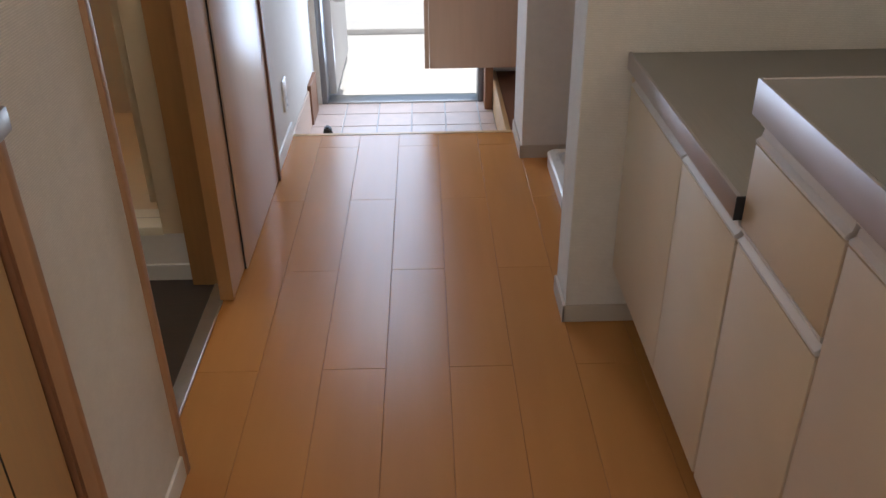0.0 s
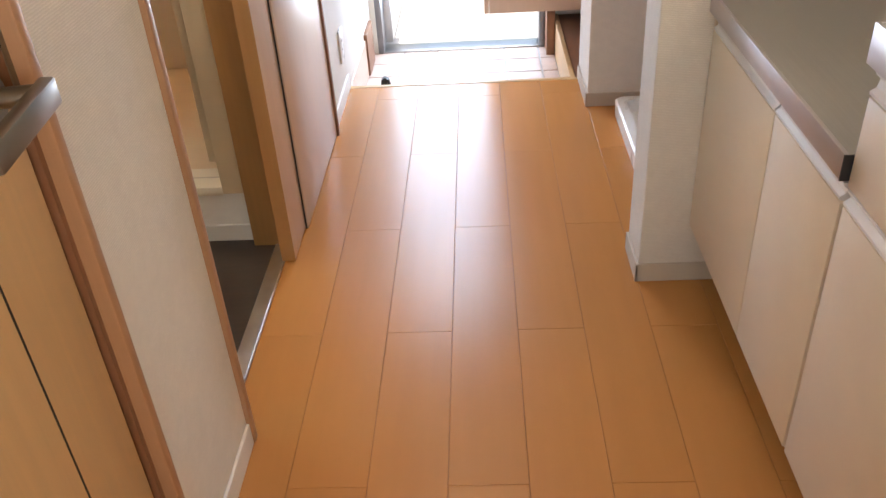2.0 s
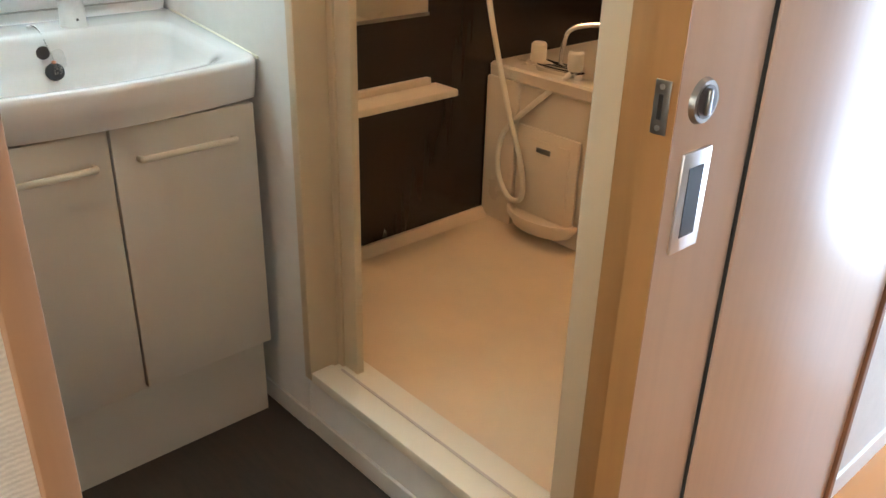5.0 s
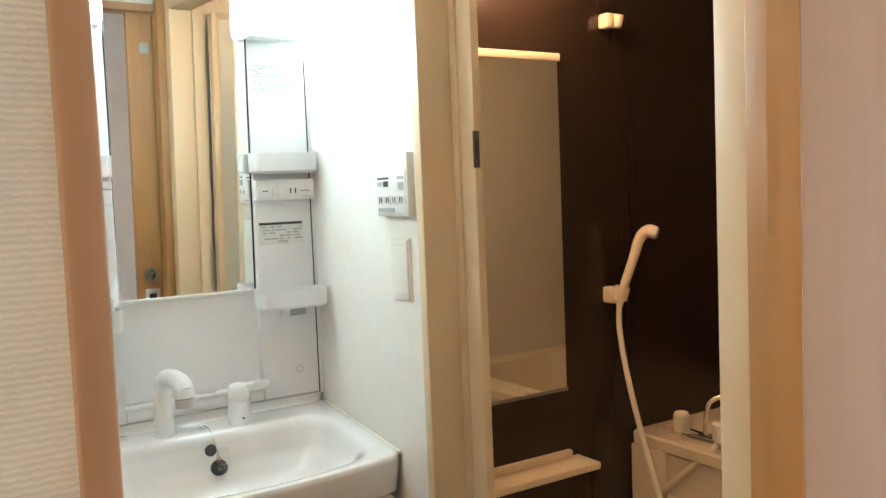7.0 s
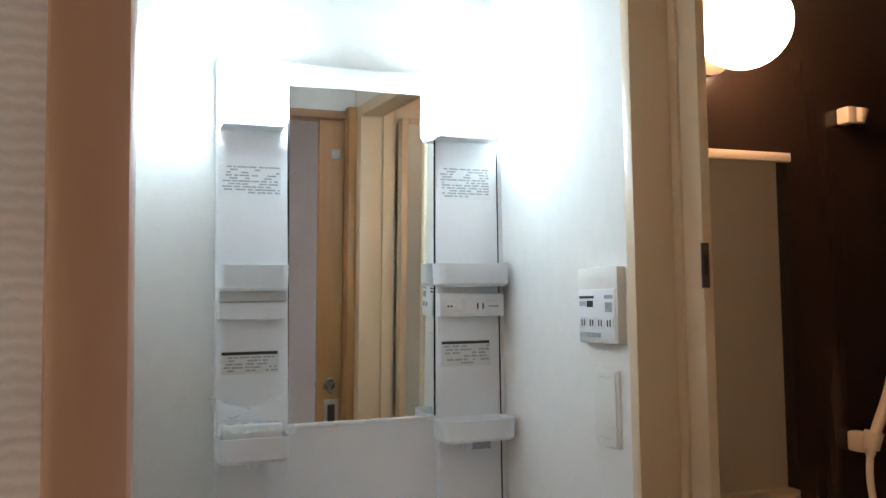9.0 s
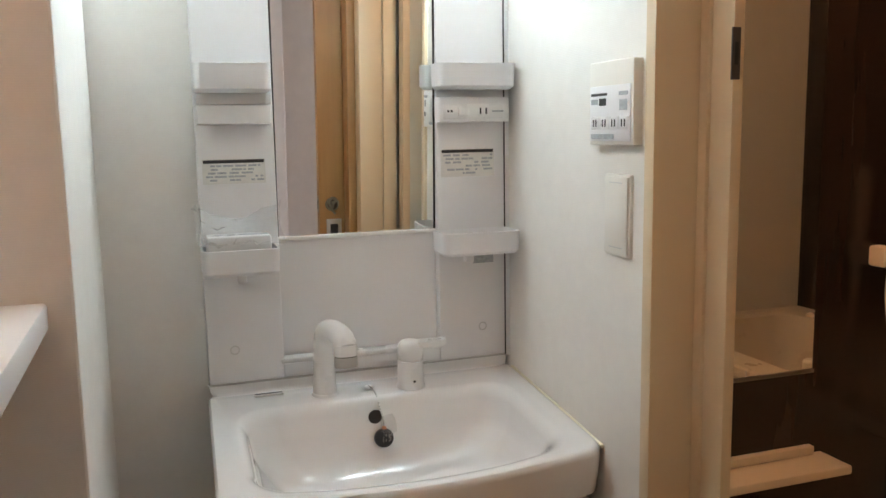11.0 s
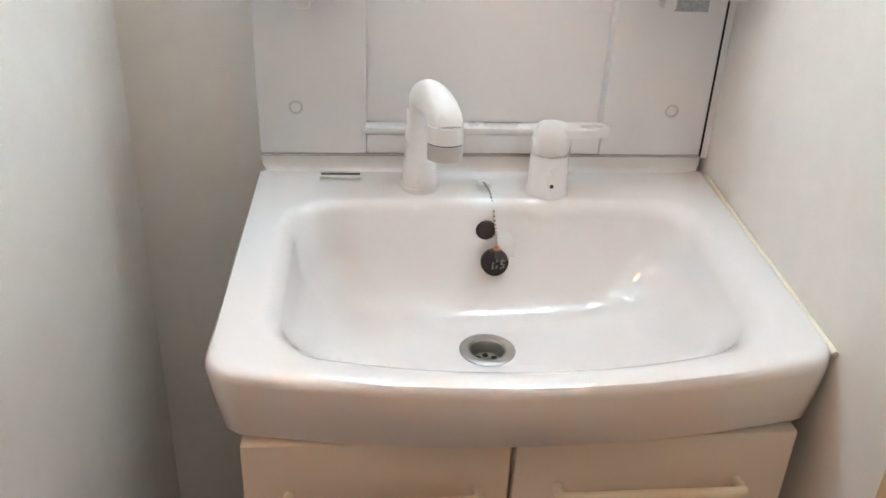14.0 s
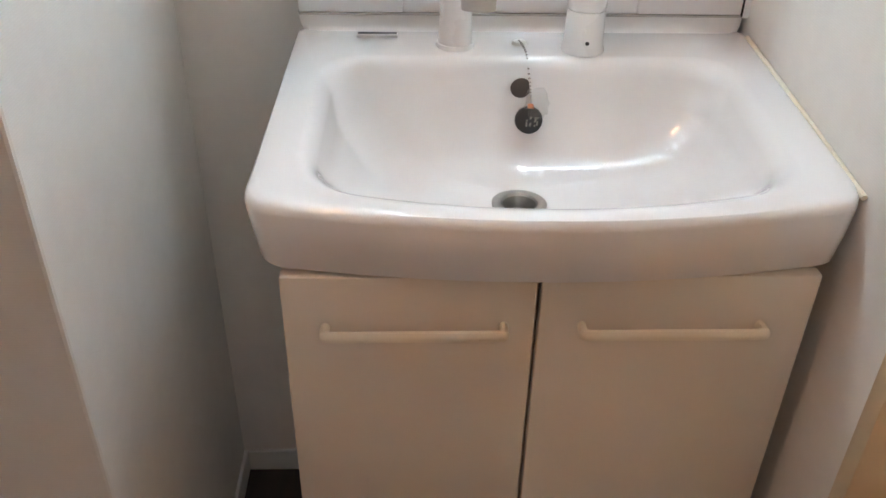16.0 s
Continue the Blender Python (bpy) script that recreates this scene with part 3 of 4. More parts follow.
O = dict(bulge=0.042)
shell = taper([
    rounded_loop(0.030, 0.424, -0.597, -0.010, 0.026, 0.766, bulge=0.034),
    rounded_loop(0.022, 0.430, -0.602, -0.004, 0.028, 0.769, bulge=0.035),
    rounded_loop(0.020, 0.436, -0.607, -0.002, 0.028, 0.805, slope=rim_slope, **O),
    rounded_loop(0.020, 0.440, -0.610, -0.002, 0.028, 0.838, slope=rim_slope, **O),
    rounded_loop(0.0215, 0.4385, -0.6085, -0.003, 0.028, 0.8445, slope=rim_slope, **O),
    rounded_loop(0.0250, 0.435, -0.605, -0.006, 0.027, 0.849, slope=rim_slope, **O),
    rounded_loop(0.0320, 0.428, -0.598, -0.012, 0.026, 0.851, slope=rim_slope, **O),
    # the back wall drops steeply, the front slopes gently up to the rim
    *[rounded_loop(x0, x1, -0.307 - hw, -0.307 + hw, 0.054, z, bulge=bow, slope=rim_slope) for x0, x1, hw, z, bow in (
        (0.119, 0.418, 0.261, 0.8498, 0.042), (0.124, 0.411, 0.256, 0.8482, 0.042), (0.129, 0.404, 0.251, 0.8440, 0.041), (0.133, 0.398, 0.246, 0.8372, 0.040), (0.136, 0.392, 0.242, 0.828, 0.039))],
    *[rounded_loop(x0, x1, -0.307 - hw, -0.307 + hw, min(0.058, (x1 - x0) * 0.36), z, bulge=bow) for x0, x1, hw, z, bow in (
        (0.141, 0.386, 0.236, 0.817, 0.038), (0.148, 0.377, 0.226, 0.801, 0.036), (0.157, 0.367, 0.212, 0.783, 0.033), (0.164, 0.358, 0.202, 0.771, 0.030), (0.172, 0.346, 0.190, 0.7615, 0.026), (0.182, 0.334, 0.173, 0.7535, 0.020), (0.195, 0.317, 0.147, 0.7475, 0.011))],
    rounded_loop(0.209, 0.300, -0.414, -0.222, 0.032, 0.7430, bulge=0.003),
    rounded_loop(0.224, 0.288, -0.356, -0.292, 0.0318, 0.7390),
])
part("bowl", loft(shell, False, False), CERAMIC, basin)
# the deck sweeps up to the mirror unit in a cove that turns forward at both ends
cove = ((0.000, 0.030), (0.004, 0.016), (0.010, 0.008), (0.019, 0.003), (0.032, 0.000))
loops = []
for d, h in cove:
    loops.append([Vector(p) for p in ((0.022, -0.6075 + d * 0.9, 0.876 + h), (0.034 + d, -0.6060 + d * 0.9, 0.876 + h), (0.040 + d, -0.596 + d * 0.5, 0.876 + h), (0.040 + d, -0.020 - d * 0.5, 0.876 + h), (0.034 + d, -0.0045 - d * 0.9, 0.876 + h), (0.022, -0.0035 - d * 0.9, 0.876 + h))])
part("back_cove", loft(loops, True, False), CERAMIC, basin)


def ring(c, r0, r1, h, n=32, axis="z"):
    """A flat washer with a rounded top."""
    loops = []
    for r, z in ((r1, 0), (r1, h), (r1 - 0.002, h + 0.0012), (r0 + 0.002, h + 0.0012), (r0, h - 0.001), (r0, -0.004)):
        loops.append([Vector((c[0] + r * math.cos(a), c[1] + r * math.sin(a), c[2] + z)) for a in [2 * math.pi * k / n for k in range(n)]])
    return loft(loops, False, False)


drain = part("drain_ring", ring((0.256, -0.324, 0.7390), 0.021, 0.034, 0.0012), STEEL, basin, "stainless drain ring")
part("drain_cup", loft([[Vector((0.256 + r * math.cos(a), -0.324 + r * math.sin(a), z)) for a in [2 * math.pi * k / 28 for k in range(28)]] for r, z in ((0.0214, 0.7392), (0.0195, 0.736), (0.0180, 0.727), (0.0170, 0.7245), (0.0060, 0.7235), (0.0045, 0.7255))], False, True), NICKEL, drain, "recessed strainer cup")
for k in range(6):
    a = 2 * math.pi * k / 6
    part("drain_slot", cyl((0.256 + 0.0115 * math.cos(a), -0.324 + 0.0115 * math.sin(a), 0.7236), (0.256 + 0.0115 * math.cos(a), -0.324 + 0.0115 * math.sin(a), 0.7246), 0.0036, n=12), DARKGAP, drain)
part("overflow_hole", ball((0.1395, -0.316, 0.843), 0.0135, 0.30, 1, 1), DARK_METAL, basin, "round dark overflow hole")
label_b = part("label", box(0.060, 0.073, -0.527, -0.474, 0.8850, 0.8880), PAPER, basin, "small printed maker's label")
part("label_bar", box(0.0605, 0.0665, -0.526, -0.475, 0.8879, 0.8884), BLACK, label_b)
part("sealant", tube([(0.06, -0.0035, 0.884), (0.2, -0.0035, 0.870), (0.30, -0.0035, 0.860), (0.430, -0.0035, 0.846)], 0.0034, n=8), SEAL, basin, "yellowed sealant bead")

# tap: spout and separate single lever
tap = thing("basin_spout", (0.088, -0.399, 0.883), "white curved washbasin spout", "tap")
part("flange", cyl((0.088, -0.399, 0.880), (0.088, -0.399, 0.886), 0.026, 0.024), PLASTIC, tap)
body = loft([[Vector((0.088 + dx + r * math.cos(a), -0.399 + r * math.sin(a), z)) for a in [2 * math.pi * k / 28 for k in range(28)]] for r, z, dx in ((0.0225, 0.884, 0), (0.0215, 0.90, 0), (0.0195, 0.95, 0.001), (0.0185, 0.970, 0.002), (0.018, 0.985, 0.004))])
tube([(0.090, -0.399, 0.965), (0.094, -0.398, 0.992), (0.110, -0.395, 1.009), (0.140, -0.389, 1.014), (0.168, -0.383, 1.011), (0.184, -0.380, 1.004), (0.190, -0.379, 0.994)], [0.0185, 0.0188, 0.0190, 0.0194, 0.0200, 0.0202, 0.0204], n=24, bm=body)
part("spout", body, PLASTIC, tap)
part("collar", cyl((0.1905, -0.379, 1.000), (0.192, -0.379, 0.9805), 0.0206, 0.0206, n=32), PLASTIC, tap)
part("aerator", cyl((0.1921, -0.379, 0.9790), (0.1935, -0.379, 0.961), 0.0205, 0.0202, n=32), GREY_PLASTIC, tap, "beige-grey aerator collar")
part("aerator_seam", cyl((0.192, -0.379, 0.9806), (0.1921, -0.379, 0.9789), 0.0196), DARKGAP, tap)
lev = thing("basin_lever", (0.100, -0.234, 0.884), "white single-lever washbasin mixer handle", "tap")
part("base", loft([[Vector((0.100 + r * math.cos(a), -0.234 + r * math.sin(a), z)) for a in [2 * math.pi * k / 28 for k in range(28)]] for r, z in ((0.0275, 0.880), (0.0275, 0.884), (0.0255, 0.888), (0.0245, 0.932), (0.0240, 0.934))]), PLASTIC, lev)
part("cap", loft([[Vector((0.100 + r * math.cos(a), -0.234 + r * math.sin(a), z)) for a in [2 * math.pi * k / 28 for k in range(28)]] for r, z in ((0.0240, 0.9350), (0.0250, 0.937), (0.0247, 0.956), (0.0232, 0.965), (0.0180, 0.971), (0.0090, 0.9735), (0.002, 0.974))]), PLASTIC, lev)
# the lever is a flat loop with a hole
c0 = Vector((0.107, -0.202, 0.9655))
ux, uy = Vector((0.17, 0.98, 0.06)).normalized(), Vector((-0.985, 0.17, 0)).normalized()
outer = [(-0.030, -0.013), (-0.01, -0.015), (0.015, -0.0145), (0.030, -0.012), (0.037, -0.006), (0.037, 0.006), (0.030, 0.012), (0.015, 0.0145), (-0.01, 0.015), (-0.030, 0.013)]
inner = [(0.002, -0.006), (0.010, -0.0075), (0.018, -0.0075), (0.025, -0.006), (0.029, -0.003), (0.029, 0.003), (0.025, 0.006), (0.018, 0.0075), (0.010, 0.0075), (0.002, 0.006)]
P = lambda uv, dz: c0 + ux * uv[0] + uy * uv[1] + Vector((0, 0, dz))
bm = loft([[P(p, -0.006) for p in inner], [P(p, -0.006) for p in outer], [P(p, 0.004) for p in outer], [P((p[0] * 0.97, p[1] * 0.9), 0.006) for p in outer], [P(p, 0.005) for p in inner], [P(p, -0.006) for p in inner]], False, False)
part("lever", bm, PLASTIC, lev)
part("button", cyl((0.1252, -0.2340, 0.897), (0.1265, -0.2340, 0.897), 0.0025, n=10), BLACK, lev)

# plug on its chain, still in its plastic wrap
plug = thing("basin_plug", (0.158, -0.306, 0.79), "black rubber basin plug hanging from a beaded chain in plastic wrap", "plug")
part("stopper", loft([[Vector((0.160 + q.x, -0.306 + q.y, 0.808 + q.z)) for q in [Matrix.Rotation(radians(70), 3, "Y") @ Vector((r * math.cos(a), r * math.sin(a), h)) for a in [2 * math.pi * k / 24 for k in range(24)]]] for r, h in ((0.015, -0.007), (0.0175, -0.005), (0.0175, 0.004), (0.013, 0.007), (0.004, 0.008))]), RUBBER, plug)
chain = smooth_path([(0.094, -0.316, 0.889), (0.108, -0.313, 0.888), (0.120, -0.309, 0.880), (0.140, -0.306, 0.856), (0.152, -0.304, 0.838), (0.158, -0.304, 0.826)], 5)
part("chain", tube([tuple(p) for p in chain[::2]], 0.0012, n=6, steps=4), SILVER, plug, "thin metal chain")
bm = bmesh.new()
for p in chain:
    ball(p, 0.0016, n=8, bm=bm)
for k in range(16):
    a = k * 0.9
    ball((0.1745 + 0.001 * math.cos(k), -0.304 + 0.007 * math.cos(a), 0.812 + 0.006 * math.sin(a * 1.3)), 0.0014, n=8, bm=bm)
part("bead_chain", bm, NICKEL, plug, "bunched bead chain")
part("band", cyl((0.156, -0.304, 0.828), (0.159, -0.3045, 0.823), 0.0040), ORANGE, plug, "orange tie band")
part("chain_seat", cyl((0.094, -0.316, 0.885), (0.094, -0.316, 0.889), 0.010, 0.008), PLASTIC, plug)
bm = bmesh.new()
bmesh.ops.create_icosphere(bm, subdivisions=3, radius=0.017, matrix=Matrix.Translation((0.162, -0.297, 0.832)) @ Matrix.Diagonal((0.55, 0.95, 1.25, 1)))
for v in bm.verts:
    v.co += (v.co - Vector((0.162, -0.297, 0.832))) * 0.35 * noise.noise(v.co * 120)
part("wrap", bm, FILM, plug, "crumpled clear plastic wrap", smooth=False)

# mirror unit over the basin
unit = thing("vanity_mirror_unit", (0.03, -0.31, 0.907), "white washstand mirror unit with lamps, side shelves and trays", "mirror cabinet")
part("back_panel", box(0.002, 0.018, -0.604, -0.011, 0.907, 1.90, 0.002), PLASTIC_M, unit)


def lean(bm):
    """The mirror leans forward a little at its top."""
    for v in bm.verts:
        v.co.x += (v.co.z - 1.176) * 0.038
    return bm


mirror = part("mirror", lean(box(0.0185, 0.024, -0.463, -0.157, 1.176, 1.852)), MIRROR, unit, "tall rectangular mirror")
part("mirror_edge", lean(box(0.0185, 0.0255, -0.1568, -0.1535, 1.176, 1.852)), DARKGAP, mirror)
part("mirror_edge", lean(box(0.0185, 0.0255, -0.4665, -0.4632, 1.176, 1.852)), DARKGAP, mirror)
part("mirror_base", box(0.018, 0.030, -0.466, -0.154, 1.168, 1.176, 0.001), PLASTIC, mirror)
for y0, y1 in ((-0.604, -0.4668), (-0.1532, -0.012)):
    part("side_panel", box(0.018, 0.044, y0, y1, 0.9092, 1.86, 0.002), PLASTIC_M, unit, "smooth white side panel")
part("splash_panel", box(0.018, 0.024, -0.466, -0.154, 0.947, 1.168), PLASTIC_M, unit, "recessed white splash panel")
bm = box(0.018, 0.046, -0.472, -0.148, 0.9357, 0.946, 0.003)
part("ledge", bm, PLASTIC, unit, "thin white ledge strip")
bm = box(0.018, 0.043, -0.4664, -0.1536, 0.9092, 0.9355, 0.002)
part("lower_band", bm, PLASTIC_M, unit)
part("wall_filler", box(0.002, 0.0435, -0.0100, -0.0005, 0.905, 1.86), PLASTIC_M, unit)
part("edge_seal", box(0.002, 0.0448, -0.0119, -0.0101, 0.907, 1.86), DARKGAP, unit, "dark sealing strip along the wall side")
part("bottom_seal", box(0.010, 0.0455, -0.604, -0.012, 0.9062, 0.9088), GREY_PLASTIC, unit)
part("top_bar", box(0.018, 0.052, -0.604, -0.012, 1.853, 1.898, 0.004), PLASTIC, unit, "white top bar")
for y in (-0.556, -0.062):
    part("screw_cap", ring((0, 0, 0), 0.0072, 0.0082, 0.0002, n=24), PLASTIC_G, unit).matrix_basis = Matrix.Translation(Vector((0.0445, y, 0.972)) - ORIGIN[unit.name]) @ Matrix.Rotation(radians(90), 4, "Y") @ Matrix.Translation(ORIGIN[unit.name])

for y0, y1 in ((-0.603, -0.474), (-0.168, -0.016)):
    lamp = part("lamp_cover", box(0.046, 0.112, y0, y1, 1.762, 1.885, 0.012, seg=4), LED, unit, "glowing frosted white lamp cover")
    part("lamp_back", box(0.040, 0.0465, y0 + 0.004, y1 - 0.004, 1.754, 1.888, 0.002), PLASTIC, lamp)
    part("lamp_seam", box(0.044, 0.100, y0 + 0.006, y1 - 0.006, 1.757, 1.7615), PLASTIC_G, lamp)


def tray(y0, y1, z0, z1, depth, label):
    """An open shallow shelf tray with walls."""
    w = 0.0035
    lo = [rounded_loop(0.045, depth - 0.006, y0 + 0.006, y1 - 0.006, 0.012, z0), rounded_loop(0.045, depth, y0, y1, 0.014, z0 + 0.006), rounded_loop(0.045, depth + 0.002, y0 - 0.001, y1 + 0.001, 0.014, z1),
          rounded_loop(0.045 + w, depth + 0.002 - w, y0 - 0.001 + w, y1 + 0.001 - w, 0.012, z1 + 0.0005), rounded_loop(0.045 + w, depth - w, y0 + w, y1 - w, 0.012, z0 + 0.008), rounded_loop(0.055, depth - 0.012, y0 + 0.012, y1 - 0.012, 0.010, z0 + 0.006)]
    return part("tray", loft(lo), TRAY, unit, label)


tray(-0.606, -0.474, 1.440, 1.490, 0.102, "frosted upper shelf tray")
tray(-0.166, -0.010, 1.446, 1.494, 0.102, "frosted upper shelf tray")
tl = tray(-0.608, -0.476, 1.122, 1.168, 0.125, "white lower shelf tray")
tr = tray(-0.168, -0.012, 1.130, 1.174, 0.125, "white lower shelf tray")
part("hook", box(0.070, 0.092, -0.548, -0.532, 1.104, 1.122, 0.003), PLASTIC, tl)
part("hook", box(0.070, 0.092, -0.112, -0.096, 1.112, 1.130, 0.003), PLASTIC, tr)
tag = part("hanging_tag", box(0.074, 0.076, -0.092, -0.050, 1.108, 1.130), GREYPRINT, tr)
part("shelf_box", box(0.044, 0.078, -0.602, -0.474, 1.386, 1.420, 0.004), PLASTIC_M, unit, "closed white shelf box")
part("shelf_box_lid", box(0.044, 0.082, -0.603, -0.473, 1.420, 1.442, 0.004), PLASTIC_G, unit)
sock = part("socket_bar", box(0.044, 0.074, -0.158, -0.012, 1.384, 1.432, 0.003), PLASTIC_M, unit, "white switch and socket bar")
plate = part("socket_plate", box(0.074, 0.0765, -0.150, -0.018, 1.391, 1.418, 0.001), PLASTIC, sock)
for y in (-0.140, -0.133):
    part("indicator", box(0.0764, 0.0772, y - 0.002, y + 0.002, 1.403, 1.407), BLACK, sock)
part("rocker", box(0.0764, 0.081, -0.120, -0.098, 1.396, 1.412, 0.001), PLASTIC, sock)
for y in (-0.074, -0.062):
    part("socket_slot", box(0.0764, 0.0772, y - 0.0016, y + 0.0016, 1.399, 1.411), BLACK, sock)
part("print_bar", box(0.0764, 0.0770, -0.050, -0.026, 1.403, 1.406), GREYPRINT, sock)


def sticker(y0, y1, z0, z1, rows, head, parent, x=0.0442, paper=True):
    s = part("sticker", box(x, x + 0.0004, y0, y1, z0, z1), PAPER if paper else PLASTIC_M, parent, "small notice sticker with unreadable print")
    rnd = random.Random(int(abs(y0) * 1000 + z0 * 100))
    if head:
        part("heading_bar", box(x + 0.0004, x + 0.0007, y0 + 0.002, y1 - 0.002, z1 - 0.007, z1 - 0.001), BLACK, s)
    b = bmesh.new()
    top = z1 - (0.010 if head else 0.002)
    step = (top - z0 - 0.002) / rows
    for i in range(rows):
        y = y0 + 0.003 + rnd.random() * 0.012
        while y < y1 - 0.006:
            w = rnd.uniform(0.004, 0.022)
            if rnd.random() < 0.8:
                box(x + 0.0004, x + 0.0006, y, min(y + w, y1 - 0.003), top - i * step - step * 0.55, top - i * step, bm=b)
            y += w + rnd.uniform(0.001, 0.006)
    part("print_block", b, GREYPRINT, s)
    return s


sticker(-0.596, -0.485, 1.280, 1.324, 5, True, unit)
sticker(-0.146, -0.034, 1.278, 1.332, 6, True, unit)
sticker(-0.600, -0.480, 1.628, 1.688, 10, False, unit, paper=False)
sticker(-0.148, -0.028, 1.634, 1.702, 11, False, unit, paper=False)

# wrapped accessory pack in the lower tray
pack = thing("accessory_pack", (0.09, -0.54, 1.130), "cup holder wrapped in clear plastic in the shelf tray", "package")
holder_p = part("holder", box(0.060, 0.113, -0.598, -0.488, 1.131, 1.192, 0.005), PLASTIC_G, pack)
for y in (-0.578, -0.556, -0.534):
    part("hole", cyl((0.088, y, 1.1915), (0.088, y, 1.1927), 0.008, n=16), GREYPRINT, holder_p)
part("slot", box(0.078, 0.100, -0.530, -0.492, 1.1915, 1.1926), GREYPRINT, holder_p)
bm = bmesh.new()
bmesh.ops.create_grid(bm, x_segments=16, y_segments=10, size=0.5)
for v in bm.verts:
    u, w = v.co.x, v.co.y
    p = Vector((0.118 - 0.058 * (w + 0.5), -0.54 + u * 0.15, 1.180 + 0.040 * (w + 0.5) + 0.040 * abs(u) ** 2 * 4 * (w + 0.3)))
    v.co = p + Vector((noise.noise(p * 60), noise.noise(p * 60 + Vector((5, 0, 0))), noise.noise(p * 60 + Vector((0, 9, 0))))) * 0.012
part("film", bm, FILM_PACK, pack, "crumpled clear film", smooth=False)

# controls on the side wall
remote = thing("bath_dryer_remote", (0.455, -0.006, 1.355), "ivory wall control panel with small keys and printed captions", "control panel")
part("case", box(0.392, 0.522, -0.022, 0.0, 1.350, 1.477, 0.003), OFFWHITE, remote)
face = part("face", box(0.397, 0.516, -0.0235, -0.0218, 1.356, 1.440, 0.001), PLASTIC_M, remote, "white printed face")
disp = part("display", box(0.427, 0.447, -0.0243, -0.0234, 1.410, 1.421), BLACK, remote)
part("caption_bar", box(0.402, 0.450, -0.0243, -0.0234, 1.425, 1.429), BLACK, face)
part("caption_bar", box(0.402, 0.422, -0.0243, -0.0234, 1.412, 1.420), GREYPRINT, face)
part("caption_bar", box(0.485, 0.510, -0.0243, -0.0234, 1.424, 1.430), GREYPRINT, face)
part("caption_bar", box(0.487, 0.508, -0.0243, -0.0234, 1.402, 1.418), GREYPRINT, face)
part("caption_bar", box(0.402, 0.470, -0.0243, -0.0234, 1.359, 1.367), GREYPRINT, face)
for k in range(4):
    key = part("key", box(0.404 + k * 0.028, 0.428 + k * 0.028, -0.0250, -0.0234, 1.374, 1.393, 0.001), PLASTIC, remote)
    for q in (0.006, 0.014):
        part("key_mark", box(0.404 + k * 0.028 + q, 0.407 + k * 0.028 + q, -0.0256, -0.0249, 1.378, 1.389), BLACK, key)
remote.location += Vector((0.008, 0.006, -0.008))
switch = thing("wall_switch", (0.47, -0.006, 1.18), "ivory wide-rocker wall switch", "switch")
part("plate", box(0.434, 0.508, -0.010, 0.0, 1.170, 1.298, 0.003), OFFWHITE, switch)
part("rocker", box(0.438, 0.504, -0.0125, -0.0095, 1.174, 1.294, 0.002), OFFWHITE, switch)
part("mark", box(0.452, 0.490, -0.0130, -0.0124, 1.284, 1.2855), PLASTIC_G, switch)
part("mark", box(0.452, 0.490, -0.0130, -0.0124, 1.184, 1.1855), PLASTIC_G, switch)
switch.location.y += 0.004

# ledge shelf in the shaded niche
ledge = solid("ledge_shelf", box(0.531, 0.96, -1.345, -0.806, 1.142, 1.176, 0.005), PLASTIC_M, "white laminate ledge shelf on the boxed-in wall", "shelf")

# ---- bathroom things ----
bmir = thing("bath_mirror", (0.105, 0.55, 0.80), "tall narrow bathroom mirror with a cream top cap", "mirror")
part("glass", box(0.102, 0.108, 0.385, 0.728, 0.812, 1.742), MIRROR, bmir)
part("top_cap", box(0.100, 0.116, 0.380, 0.733, 1.740, 1.762, 0.003), CREAM_BATH, bmir)
part("bottom_cap", box(0.100, 0.112, 0.382, 0.731, 0.802, 0.8115, 0.002), NICKEL, bmir, "thin metal bottom channel")
bsh = thing("bath_shelf", (0.15, 0.55, 0.58), "long cream plastic bathroom shelf under the mirror", "shelf")
part("board", box(0.100, 0.200, 0.30, 0.770, 0.584, 0.606, 0.006), CREAM_BATH, bsh)
part("back_lip", box(0.100, 0.120, 0.30, 0.735, 0.606, 0.628, 0.004), CREAM_BATH, bsh)
glob = thing("bath_globe_lamp", (0.12, 0.507, 2.02), "glowing warm white globe wall lamp", "lamp")
part("base", cyl((0.100, 0.507, 2.01), (0.135, 0.507, 2.015), 0.075, 0.065, n=32), CREAM_BATH, glob)
part("globe", ball((0.225, 0.513, 2.024), 0.108, 0.95, 1, 0.95, n=32), GLOBE, glob, "frosted glowing globe")
hk = thing("shower_hook", (0.12, 0.915, 1.85), "cream upper shower holder on the dark wall", "hook")
part("bracket", box(0.100, 0.140, 0.893, 0.922, 1.842, 1.884, 0.006), CREAM_BATH, hk)
part("cup", cyl((0.128, 0.936, 1.846), (0.132, 0.940, 1.880), 0.016, 0.020, n=20), CREAM_BATH, hk)
sh = thing("hand_shower", (0.13, 0.90, 1.05), "cream hand shower in its wall holder with a hanging hose", "shower")
part("holder", box(0.100, 0.146, 0.882, 0.916, 1.040, 1.088, 0.007), CREAM_BATH, sh)
part("holder_ring", cyl((0.150, 0.905, 1.050), (0.156, 0.912, 1.090), 0.020, 0.022, n=20), CREAM_BATH, sh)
hd = part("handset", tube([(0.150, 0.902, 1.035), (0.158, 0.915, 1.09), (0.175, 0.938, 1.17), (0.190, 0.950, 1.228), (0.211, 0.962, 1.250), (0.230, 0.972, 1.246)], [0.011, 0.0128, 0.0138, 0.0155, 0.0185, 0.0195], n=18), CREAM_BATH, sh)
